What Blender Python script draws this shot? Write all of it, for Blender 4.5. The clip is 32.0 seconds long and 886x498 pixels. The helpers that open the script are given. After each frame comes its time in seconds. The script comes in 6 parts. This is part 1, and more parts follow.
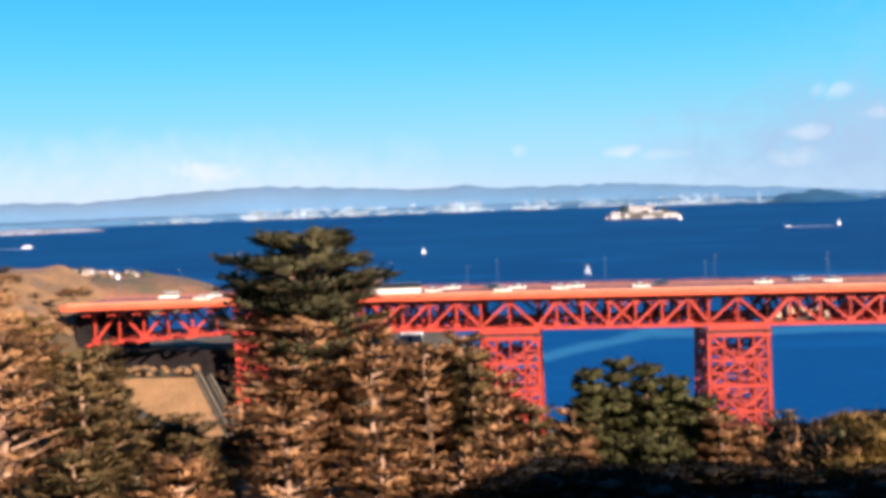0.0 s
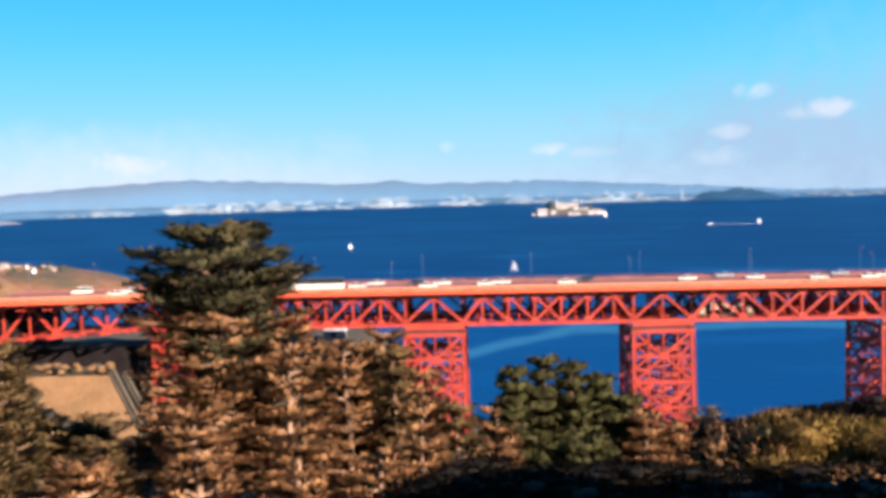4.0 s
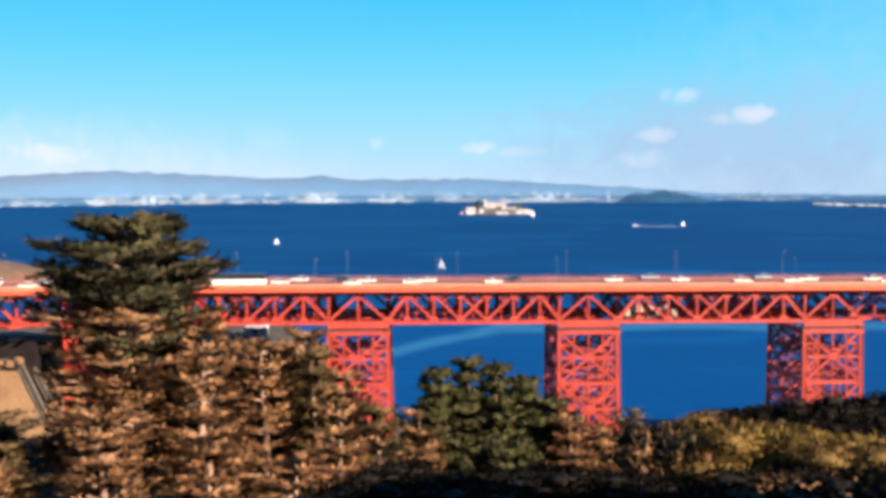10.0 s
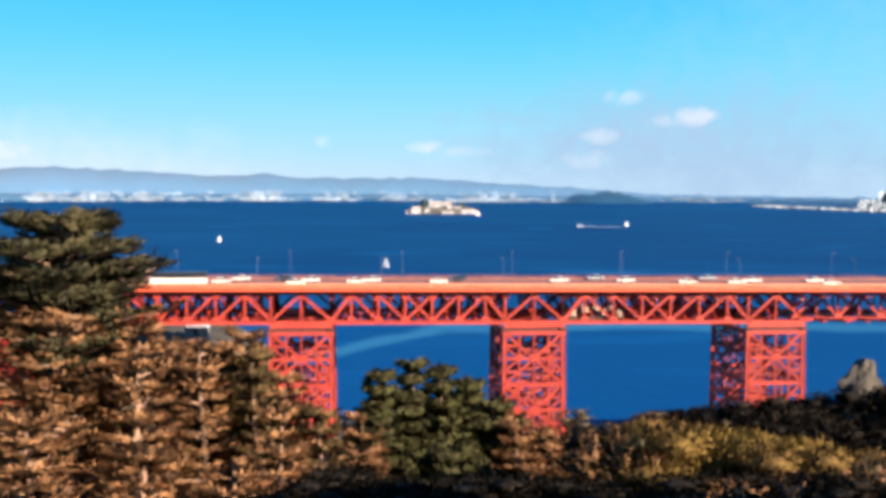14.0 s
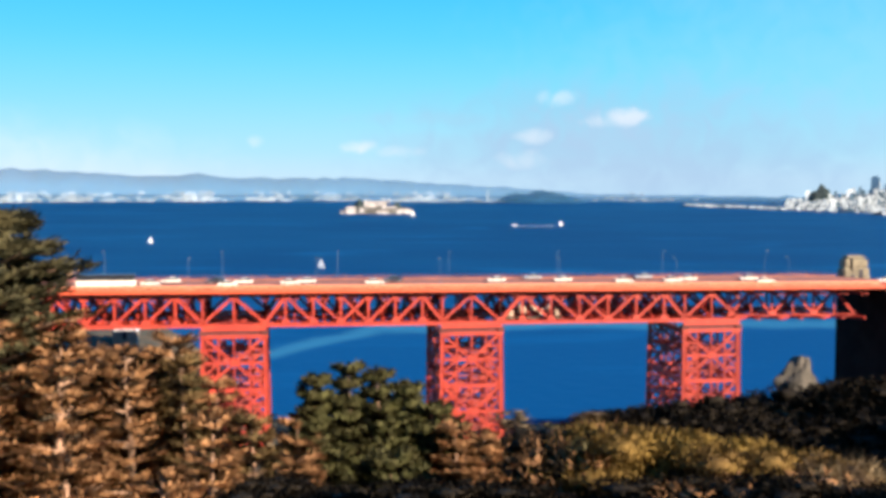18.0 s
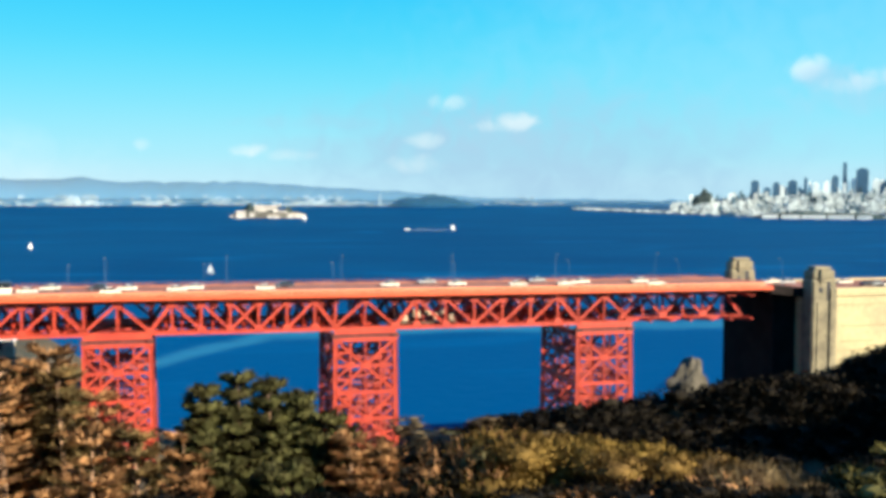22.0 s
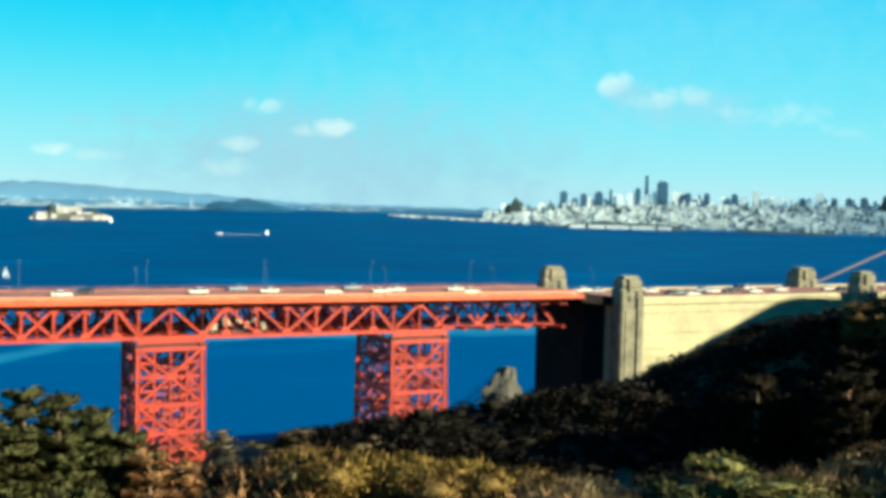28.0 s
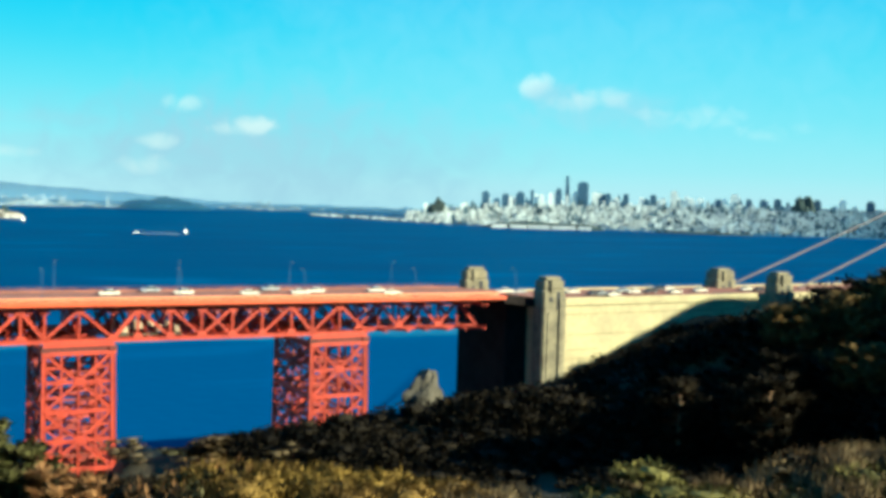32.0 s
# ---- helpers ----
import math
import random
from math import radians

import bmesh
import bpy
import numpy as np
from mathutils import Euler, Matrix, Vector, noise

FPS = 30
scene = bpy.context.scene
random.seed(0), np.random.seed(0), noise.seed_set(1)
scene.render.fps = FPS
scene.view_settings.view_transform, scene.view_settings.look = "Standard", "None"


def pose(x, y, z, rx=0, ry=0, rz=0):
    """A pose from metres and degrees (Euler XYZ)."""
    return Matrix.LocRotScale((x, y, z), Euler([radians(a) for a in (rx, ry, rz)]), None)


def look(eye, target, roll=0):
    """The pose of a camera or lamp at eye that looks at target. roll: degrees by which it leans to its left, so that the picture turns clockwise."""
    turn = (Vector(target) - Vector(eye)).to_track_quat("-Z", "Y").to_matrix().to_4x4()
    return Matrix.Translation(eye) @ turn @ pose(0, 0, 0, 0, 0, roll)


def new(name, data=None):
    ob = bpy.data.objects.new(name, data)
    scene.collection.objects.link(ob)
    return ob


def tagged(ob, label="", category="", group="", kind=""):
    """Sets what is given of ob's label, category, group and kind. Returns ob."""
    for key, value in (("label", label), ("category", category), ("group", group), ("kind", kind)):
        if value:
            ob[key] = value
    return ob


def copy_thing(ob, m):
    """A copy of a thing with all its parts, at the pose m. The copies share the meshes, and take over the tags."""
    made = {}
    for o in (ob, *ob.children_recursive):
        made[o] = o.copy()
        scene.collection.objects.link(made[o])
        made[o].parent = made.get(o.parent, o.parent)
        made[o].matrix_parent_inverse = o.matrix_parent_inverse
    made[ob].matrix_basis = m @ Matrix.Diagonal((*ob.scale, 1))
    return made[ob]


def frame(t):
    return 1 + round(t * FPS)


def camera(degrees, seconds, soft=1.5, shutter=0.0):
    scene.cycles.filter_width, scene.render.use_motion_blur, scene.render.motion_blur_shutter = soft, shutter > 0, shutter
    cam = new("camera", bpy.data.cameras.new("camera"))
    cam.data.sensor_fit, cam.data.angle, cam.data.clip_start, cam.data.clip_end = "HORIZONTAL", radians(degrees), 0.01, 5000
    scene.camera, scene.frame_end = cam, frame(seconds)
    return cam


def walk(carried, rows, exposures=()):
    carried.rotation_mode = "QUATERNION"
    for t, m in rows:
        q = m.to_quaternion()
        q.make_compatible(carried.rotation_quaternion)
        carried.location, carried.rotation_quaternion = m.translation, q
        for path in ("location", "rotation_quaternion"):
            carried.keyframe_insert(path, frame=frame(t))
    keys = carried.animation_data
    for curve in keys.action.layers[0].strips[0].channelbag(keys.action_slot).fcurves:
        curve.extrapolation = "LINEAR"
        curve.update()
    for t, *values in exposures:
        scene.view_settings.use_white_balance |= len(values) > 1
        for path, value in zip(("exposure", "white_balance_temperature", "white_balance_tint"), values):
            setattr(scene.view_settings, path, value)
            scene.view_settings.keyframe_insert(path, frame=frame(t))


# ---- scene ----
cam = camera(44.85, 32.0, soft=4.2)
# seconds, x, y, z, heading, pitch, lean
ROWS = [
    (0.0, -0.20, -11.00, 87.78, 9.841, -3.084, -2.195),
    (0.5, -0.21, -10.30, 87.70, 9.295, -3.107, -2.230),
    (1.0, -0.21, -9.66, 87.63, 8.796, -3.138, -2.128),
    (1.5, -0.21, -9.07, 87.56, 8.220, -3.185, -2.080),
    (2.0, -0.20, -8.52, 87.51, 7.764, -3.217, -2.033),
    (2.5, -0.19, -8.02, 87.46, 7.288, -3.277, -1.954),
    (3.0, -0.17, -7.54, 87.42, 6.816, -3.326, -1.887),
    (3.5, -0.15, -7.10, 87.38, 6.394, -3.389, -1.799),
    (5.5, -0.07, -5.54, 87.28, 4.773, -3.546, -1.356),
    (6.0, -0.05, -5.18, 87.26, 4.433, -3.567, -1.243),
    (6.5, -0.03, -4.84, 87.24, 4.162, -3.583, -1.111),
    (7.0, -0.02, -4.49, 87.23, 3.847, -3.608, -1.015),
    (7.5, -0.01, -4.15, 87.21, 3.550, -3.610, -0.928),
    (8.0, 0.00, -3.82, 87.20, 3.290, -3.628, -0.815),
    (8.5, 0.01, -3.48, 87.18, 3.006, -3.633, -0.720),
    (9.0, 0.01, -3.13, 87.17, 2.727, -3.655, -0.636),
    (9.5, 0.01, -2.79, 87.15, 2.420, -3.666, -0.491),
    (10.0, 0.01, -2.44, 87.14, 2.126, -3.658, -0.404),
    (10.5, 0.00, -2.08, 87.12, 1.779, -3.648, -0.346),
    (11.0, -0.01, -1.72, 87.10, 1.423, -3.639, -0.274),
    (11.5, -0.02, -1.35, 87.08, 1.068, -3.650, -0.171),
    (12.0, -0.03, -0.97, 87.06, 0.740, -3.655, -0.121),
    (12.5, -0.05, -0.59, 87.04, 0.361, -3.659, -0.042),
    (13.0, -0.06, -0.20, 87.02, 0.000, -3.670, 0.001),
    (13.5, -0.08, 0.20, 87.00, -0.379, -3.685, 0.051),
    (14.0, -0.10, 0.61, 86.98, -0.815, -3.706, 0.140),
    (14.5, -0.12, 1.02, 86.95, -1.207, -3.718, 0.128),
    (16.5, -0.20, 2.75, 86.85, -2.881, -3.711, 0.155),
    (17.0, -0.21, 3.19, 86.82, -3.308, -3.709, 0.124),
    (17.5, -0.22, 3.64, 86.79, -3.761, -3.706, 0.087),
    (18.0, -0.23, 4.09, 86.76, -4.281, -3.703, 0.040),
    (18.5, -0.23, 4.55, 86.74, -4.824, -3.711, 0.024),
    (19.0, -0.23, 5.00, 86.71, -5.395, -3.707, -0.001),
    (19.5, -0.22, 5.46, 86.68, -6.068, -3.688, -0.026),
    (20.0, -0.21, 5.92, 86.66, -6.721, -3.660, 0.011),
    (20.5, -0.19, 6.38, 86.63, -7.521, -3.624, 0.003),
    (21.0, -0.16, 6.84, 86.61, -8.332, -3.586, 0.020),
    (21.5, -0.13, 7.30, 86.59, -9.120, -3.545, 0.070),
    (22.0, -0.09, 7.76, 86.57, -10.035, -3.484, 0.096),
    (22.5, -0.04, 8.21, 86.55, -10.799, -3.447, 0.202),
    (23.0, 0.02, 8.67, 86.53, -11.685, -3.384, 0.269),
    (23.5, 0.09, 9.12, 86.51, -12.550, -3.308, 0.395),
    (24.0, 0.18, 9.57, 86.50, -13.390, -3.242, 0.518),
    (24.5, 0.27, 10.02, 86.48, -14.221, -3.166, 0.647),
    (25.0, 0.37, 10.46, 86.47, -15.112, -3.101, 0.766),
    (25.5, 0.49, 10.91, 86.47, -15.920, -3.071, 0.923),
    (27.5, 1.07, 12.69, 86.45, -19.089, -3.011, 1.245),
    (28.0, 1.25, 13.14, 86.45, -19.885, -3.042, 1.303),
    (28.5, 1.44, 13.59, 86.45, -20.552, -3.073, 1.402),
    (29.0, 1.64, 14.05, 86.45, -21.194, -3.085, 1.312),
    (29.5, 1.85, 14.52, 86.46, -21.852, -3.099, 1.376),
    (30.0, 2.08, 15.00, 86.46, -22.390, -3.096, 1.422),
    (30.5, 2.32, 15.49, 86.47, -22.839, -3.084, 1.438),
    (31.0, 2.58, 16.00, 86.47, -23.320, -3.050, 1.554),
    (31.5, 2.84, 16.53, 86.48, -23.670, -3.005, 1.611),
    (32.0, 3.12, 17.08, 86.48, -24.034, -2.966, 1.625),
]
walk(cam, [(t, pose(x, y, z, 90 + pitch, 0, head) @ pose(0, 0, 0, 0, 0, lean)) for t, x, y, z, head, pitch, lean in ROWS],
     exposures=[(0.0, 1.45, 6300, 19), (6.0, 1.45, 6300, 18), (14.0, 1.49, 6350, 16), (18.0, 1.52, 6400, 13), (20.0, 1.52, 6400, 10), (23.0, 1.53, 6280, -6), (25.0, 1.53, 6220, -13), (32.0, 1.53, 6180, -18)])

# ---------------------------------------------------------------- light
SUN_FROM, SUN_UP = 135.0, 24.0  # degrees clockwise from straight ahead, degrees above the horizon

world = bpy.data.worlds.new("world")
scene.world = world
world.use_nodes = True
wn, wl = world.node_tree.nodes, world.node_tree.links
wn.clear()


sky = wn.new("ShaderNodeTexSky")
sky.sky_type = "NISHITA"
sky.sun_disc = False
sky.sun_elevation, sky.sun_rotation = radians(SUN_UP), radians(SUN_FROM)
sky.altitude, sky.air_density, sky.dust_density, sky.ozone_density = 80, 1.0, 0.0, 6.0
# the Nishita sky, lifted towards the clean azure of a washed autumn afternoon
coord = wn.new("ShaderNodeTexCoord")
height = wn.new("ShaderNodeSeparateXYZ")
wl.new(coord.outputs["Generated"], height.inputs[0])
azure = wn.new("ShaderNodeValToRGB")
azure.color_ramp.interpolation = "B_SPLINE"
stops = [(0.0, (0.58, 0.82, 1.0)), (0.025, (0.45, 0.83, 1.06)), (0.075, (0.25, 0.79, 1.12)), (0.13, (0.09, 0.71, 1.18)), (0.20, (0.03, 0.57, 1.22)), (0.5, (0.02, 0.20, 0.62)), (1.0, (0.015, 0.13, 0.46))]
ramp = azure.color_ramp
while len(ramp.elements) < len(stops):
    ramp.elements.new(0.5)
for el, (at, c) in zip(ramp.elements, stops):
    el.position, el.color = at, (*c, 1)
wl.new(height.outputs["Z"], azure.inputs["Fac"])
scaled = wn.new("ShaderNodeMixRGB")
scaled.blend_type = "MULTIPLY"
scaled.inputs["Fac"].default_value = 1.0
scaled.inputs["Color2"].default_value = (0.085, 0.085, 0.085, 1)
wl.new(sky.outputs[0], scaled.inputs["Color1"])
tint = wn.new("ShaderNodeMixRGB")
tint.inputs["Fac"].default_value = 0.88
wl.new(scaled.outputs[0], tint.inputs["Color1"])
wl.new(azure.outputs[0], tint.inputs["Color2"])
back = wn.new("ShaderNodeBackground")
back.inputs["Strength"].default_value = 0.365
out = wn.new("ShaderNodeOutputWorld")
wl.new(back.outputs[0], out.inputs[0])
puff_noise = wn.new("ShaderNodeTexNoise")
puff_noise.inputs["Scale"].default_value = 38
puff_noise.inputs["Detail"].default_value = 7
puff_noise.inputs["Distortion"].default_value = 0.6
wl.new(coord.outputs["Generated"], puff_noise.inputs["Vector"])


def way_to(az, el):
    a, e = radians(az), radians(el)
    return Vector((math.sin(a) * math.cos(e), math.cos(a) * math.cos(e), math.sin(e)))


def cloud(last, az, el, wide, high, dense, colour, rags=5.0):
    """A small cloud in the sky, wide and high in degrees."""
    d = way_to(az, el)
    side = Vector((d.y, -d.x, 0)).normalized()
    up = side.cross(d)
    terms = []
    for axis, size in ((side, 1.25 * wide), (up, 1.25 * high)):
        dot = wn.new("ShaderNodeVectorMath")
        dot.operation = "DOT_PRODUCT"
        wl.new(coord.outputs["Generated"], dot.inputs[0])
        dot.inputs[1].default_value = axis
        sq = wn.new("ShaderNodeMath")
        sq.operation = "DIVIDE"
        wl.new(dot.outputs["Value"], sq.inputs[0])
        sq.inputs[1].default_value = radians(size)
        pw = wn.new("ShaderNodeMath")
        pw.operation = "MULTIPLY"
        wl.new(sq.outputs[0], pw.inputs[0])
        wl.new(sq.outputs[0], pw.inputs[1])
        terms.append(pw)
    fwd = wn.new("ShaderNodeVectorMath")
    fwd.operation = "DOT_PRODUCT"
    wl.new(coord.outputs["Generated"], fwd.inputs[0])
    fwd.inputs[1].default_value = d
    front = wn.new("ShaderNodeMath")
    front.operation = "GREATER_THAN"
    wl.new(fwd.outputs["Value"], front.inputs[0])
    front.inputs[1].default_value = 0.5
    add = wn.new("ShaderNodeMath")
    wl.new(terms[0].outputs[0], add.inputs[0])
    wl.new(terms[1].outputs[0], add.inputs[1])
    near = wn.new("ShaderNodeMath")  # 1 in the middle, falling off
    near.operation = "SUBTRACT"
    near.inputs[0].default_value = 1.0
    wl.new(add.outputs[0], near.inputs[1])
    rag = wn.new("ShaderNodeMath")
    rag.operation = "MULTIPLY_ADD"
    wl.new(puff_noise.outputs["Fac"], rag.inputs[0])
    rag.inputs[1].default_value = rags
    rag.inputs[2].default_value = -0.54 * rags
    both = wn.new("ShaderNodeMath")
    wl.new(near.outputs[0], both.inputs[0])
    wl.new(rag.outputs[0], both.inputs[1])
    ramp = wn.new("ShaderNodeMapRange")
    ramp.interpolation_type = "SMOOTHSTEP"
    ramp.inputs["From Min"].default_value = 0.0
    ramp.inputs["From Max"].default_value = 1.5
    ramp.inputs["To Max"].default_value = dense
    wl.new(both.outputs[0], ramp.inputs["Value"])
    keep = wn.new("ShaderNodeMath")
    keep.operation = "MULTIPLY"
    wl.new(ramp.outputs[0], keep.inputs[0])
    wl.new(front.outputs[0], keep.inputs[1])
    mix = wn.new("ShaderNodeMixRGB")
    wl.new(keep.outputs[0], mix.inputs["Fac"])
    wl.new(last, mix.inputs["Color1"])
    mix.inputs["Color2"].default_value = (*colour, 1)
    return mix.outputs[0]


CLOUDS = [  # heading, height, width, thickness in degrees, density, white or grey
    (-22.0, 1.5, 1.7, 0.55, 0.85, 1), (-5.6, 2.0, 0.5, 0.4, 0.7, 1), (-0.1, 1.7, 1.2, 0.4, 0.85, 1), (1.6, 1.5, 1.6, 0.35, 0.5, 1), (3.5, 1.9, 4.0, 0.7, 0.3, 0), (12.8, 2.6, 3.0, 1.1, 0.55, 0), (14.0, 3.3, 1.5, 0.5, 1.0, 1),
    (13.0, 3.0, 1.6, 0.35, 0.7, 1), (10.3, 4.3, 0.9, 0.45, 0.65, 1), (12.6, 1.5, 6.5, 2.4, 0.62, 0), (8.6, 1.0, 1.4, 0.5, 0.45, 1), (9.0, 2.3, 0.9, 0.4, 0.45, 1), (28.4, 5.9, 1.1, 0.65, 0.85, 1),
    (29.6, 5.3, 1.6, 0.7, 0.7, 0), (32.0, 5.2, 1.5, 0.55, 0.7, 1), (30.6, 4.9, 1.6, 0.45, 0.4, 1), (32.6, 4.5, 4.6, 1.2, 0.55, 0), (37.0, 4.3, 2.6, 0.6, 0.4, 1), (3.0, 3.2, 4.5, 0.4, 0.25, 0), (41.0, 3.6, 2.0, 0.5, 0.25, 1),
]
last = cloud(tint.outputs[0], -26.0, -0.2, 18.0, 3.6, 0.62, (0.93, 0.99, 1.03), 0.8)  # pale haze low over the north bay
last = cloud(last, 15.0, 1.2, 14.0, 4.2, 0.72, (0.36, 0.54, 0.76), 1.2)  # the veil of grey over the bay
for az, el, wide, high, dense, white in CLOUDS:
    last = cloud(last, az, el, wide, high, dense, (0.90, 0.97, 1.0) if white else (0.45, 0.63, 0.82), 3.2 if white else 1.8)
last = cloud(last, 32.0, 8.0, 22.0, 7.0, 0.36, (0.50, 0.80, 1.05), 0.8)  # thin high haze over the city
wl.new(last, back.inputs["Color"])

sun = new("sun", bpy.data.lights.new("sun", "SUN"))
sun.data.energy, sun.data.angle, sun.data.color = 5.0, radians(0.53), (1.0, 0.86, 0.68)
sun.matrix_world = look((0, 0, 0), -way_to(SUN_FROM, SUN_UP))


# ---------------------------------------------------------------- materials
def material(name, colour, rough=0.7, metal=0.0, spec=0.5, spread=0.12, scale=1.5, bump=0.15, fine=8.0, island=0.0, objects=0.0, second=None, leafy=0.0):
    """Two scales of noise vary the colour; bump gives a fine relief."""
    m = bpy.data.materials.new(name)
    m.use_nodes = True
    n, l = m.node_tree.nodes, m.node_tree.links
    b = n["Principled BSDF"]
    b.inputs["Roughness"].default_value, b.inputs["Metallic"].default_value, b.inputs["Specular IOR Level"].default_value = rough, metal, spec
    geo = n.new("ShaderNodeNewGeometry")
    big, small = n.new("ShaderNodeTexNoise"), n.new("ShaderNodeTexNoise")
    for tex, s, det in ((big, scale, 4), (small, scale * fine, 3)):
        tex.inputs["Scale"].default_value, tex.inputs["Detail"].default_value = s, det
        l.new(geo.outputs["Position"], tex.inputs["Vector"])
    c1 = n.new("ShaderNodeMixRGB")
    dark = second or tuple(c * (1 - 2.2 * spread) for c in colour)
    c1.inputs["Color1"].default_value, c1.inputs["Color2"].default_value = (*dark, 1), (*colour, 1)
    ramp = n.new("ShaderNodeMapRange")
    ramp.inputs["From Min"].default_value, ramp.inputs["From Max"].default_value = 0.36, 0.62
    l.new(big.outputs["Fac"], ramp.inputs["Value"])
    l.new(ramp.outputs[0], c1.inputs["Fac"])
    hsv = n.new("ShaderNodeHueSaturation")
    l.new(c1.outputs[0], hsv.inputs["Color"])
    val = n.new("ShaderNodeMapRange")
    val.inputs["From Min"].default_value, val.inputs["From Max"].default_value = 0.3, 0.7
    val.inputs["To Min"].default_value, val.inputs["To Max"].default_value = 1 - spread, 1 + spread
    l.new(small.outputs["Fac"], val.inputs["Value"])
    last = val.outputs[0]
    for amount, source in ((island, geo.outputs["Random Per Island"]), (objects, None)):
        if amount:
            if source is None:
                source = n.new("ShaderNodeObjectInfo").outputs["Random"]
            r = n.new("ShaderNodeMapRange")
            r.inputs["To Min"].default_value, r.inputs["To Max"].default_value = 1 - amount, 1 + amount
            l.new(source, r.inputs["Value"])
            mul = n.new("ShaderNodeMath")
            mul.operation = "MULTIPLY"
            l.new(last, mul.inputs[0])
            l.new(r.outputs[0], mul.inputs[1])
            last = mul.outputs[0]
    l.new(last, hsv.inputs["Value"])
    l.new(hsv.outputs[0], b.inputs["Base Color"])
    if leafy:  # thin leaves let some light through
        through_leaf, both = n.new("ShaderNodeBsdfTranslucent"), n.new("ShaderNodeMixShader")
        both.inputs[0].default_value = leafy
        l.new(hsv.outputs[0], through_leaf.inputs["Color"])
        l.new(b.outputs[0], both.inputs[1])
        l.new(through_leaf.outputs[0], both.inputs[2])
        l.new(both.outputs[0], n["Material Output"].inputs[0])
    if bump:
        bp = n.new("ShaderNodeBump")
        bp.inputs["Strength"].default_value, bp.inputs["Distance"].default_value = bump, 0.1
        l.new(small.outputs["Fac"], bp.inputs["Height"])
        l.new(bp.outputs[0], b.inputs["Normal"])
    return m


ORANGE = material("orange_paint", (0.44, 0.049, 0.025), rough=0.5, spread=0.12, scale=0.35, bump=0.1, second=(0.34, 0.034, 0.021))
# lighter copy of ORANGE, with the sun on fascia and railing in its colour
ORANGE_SUNLIT = material("sunlit_orange_paint", (0.54, 0.082, 0.034), rough=0.45, spread=0.06, scale=0.2, bump=0.05, second=(0.60, 0.095, 0.038))
# near-black concrete: the shade on these walls is put into the colour
SHADE_CONCRETE = material("shade_dark_concrete", (0.018, 0.014, 0.014), rough=0.95, spec=0.1, spread=0.2, scale=0.25, bump=0.3)
# darker copy of ORANGE: shade of side and inner members is in the paint
ORANGE_DARK = material("shaded_orange_paint", (0.35, 0.048, 0.034), rough=0.65, spread=0.2, scale=0.5, bump=0.1)
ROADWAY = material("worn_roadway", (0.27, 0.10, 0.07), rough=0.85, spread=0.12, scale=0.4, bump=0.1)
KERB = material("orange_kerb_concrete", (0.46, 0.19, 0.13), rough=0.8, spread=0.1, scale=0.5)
# pale barrier colour that includes the glancing sun on the near side
BARRIER = material("sunlit_barrier_paint", (0.56, 0.25, 0.135), rough=0.6, spread=0.12, scale=0.4, bump=0.1, second=(0.66, 0.25, 0.13))
SHEETING = material("cream_canvas_sheeting", (0.56, 0.43, 0.31), rough=0.85, spread=0.15, scale=0.6, bump=0.3)
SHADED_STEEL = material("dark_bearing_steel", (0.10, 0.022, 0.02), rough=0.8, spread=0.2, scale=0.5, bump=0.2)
CABLE = material("faded_cable_paint", (0.115, 0.09, 0.095), rough=0.7, spread=0.1, scale=0.3, bump=0)
CONCRETE = material("cast_concrete", (0.42, 0.35, 0.20), rough=0.85, spread=0.10, scale=0.12, bump=0.3, second=(0.34, 0.28, 0.17))
CONCRETE_STAIN = material("stained_concrete_joint", (0.30, 0.24, 0.13), rough=0.9, spread=0.2, scale=0.3, bump=0.3)
PYLON = material("mottled_pylon_concrete", (0.22, 0.185, 0.12), rough=0.9, spread=0.2, scale=0.3, bump=0.3, second=(0.13, 0.11, 0.075))
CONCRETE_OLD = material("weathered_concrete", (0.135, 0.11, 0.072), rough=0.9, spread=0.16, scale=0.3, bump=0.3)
EARTH = material("dry_slope_soil", (0.075, 0.048, 0.022), rough=0.95, spread=0.2, scale=0.06, bump=0.5, fine=14, second=(0.032, 0.028, 0.013))
SANDSTONE = material("bare_cut_slope", (0.46, 0.265, 0.125), rough=0.95, spread=0.14, scale=0.15, bump=0.4, second=(0.37, 0.215, 0.10))
BANK = material("dry_grass_bank", (0.25, 0.128, 0.050), rough=0.95, spread=0.18, scale=0.12, bump=0.4, second=(0.13, 0.075, 0.034))
ROCK = material("lichened_rock", (0.085, 0.072, 0.055), rough=0.95, spread=0.3, scale=0.4, bump=0.6)
BARK = material("grey_bark", (0.40, 0.235, 0.145), rough=0.95, spread=0.2, scale=1.2, bump=0.5)
LEAF_CYPRESS = material("cypress_foliage", (0.098, 0.082, 0.036), rough=0.75, spec=0.2, spread=0.3, scale=0.35, bump=0, island=0.12, fine=2.6, second=(0.05, 0.05, 0.026), leafy=0.24)
LEAF_BUSH = material("olive_bush_foliage", (0.108, 0.104, 0.036), rough=0.75, spec=0.2, spread=0.3, scale=0.35, bump=0, island=0.12, fine=2.6, second=(0.07, 0.06, 0.022), leafy=0.24)
LEAF_PINE = material("pine_foliage", (0.23, 0.14, 0.055), rough=0.75, spec=0.2, spread=0.3, scale=0.3, bump=0, island=0.12, fine=2.6, second=(0.115, 0.085, 0.036), leafy=0.24)
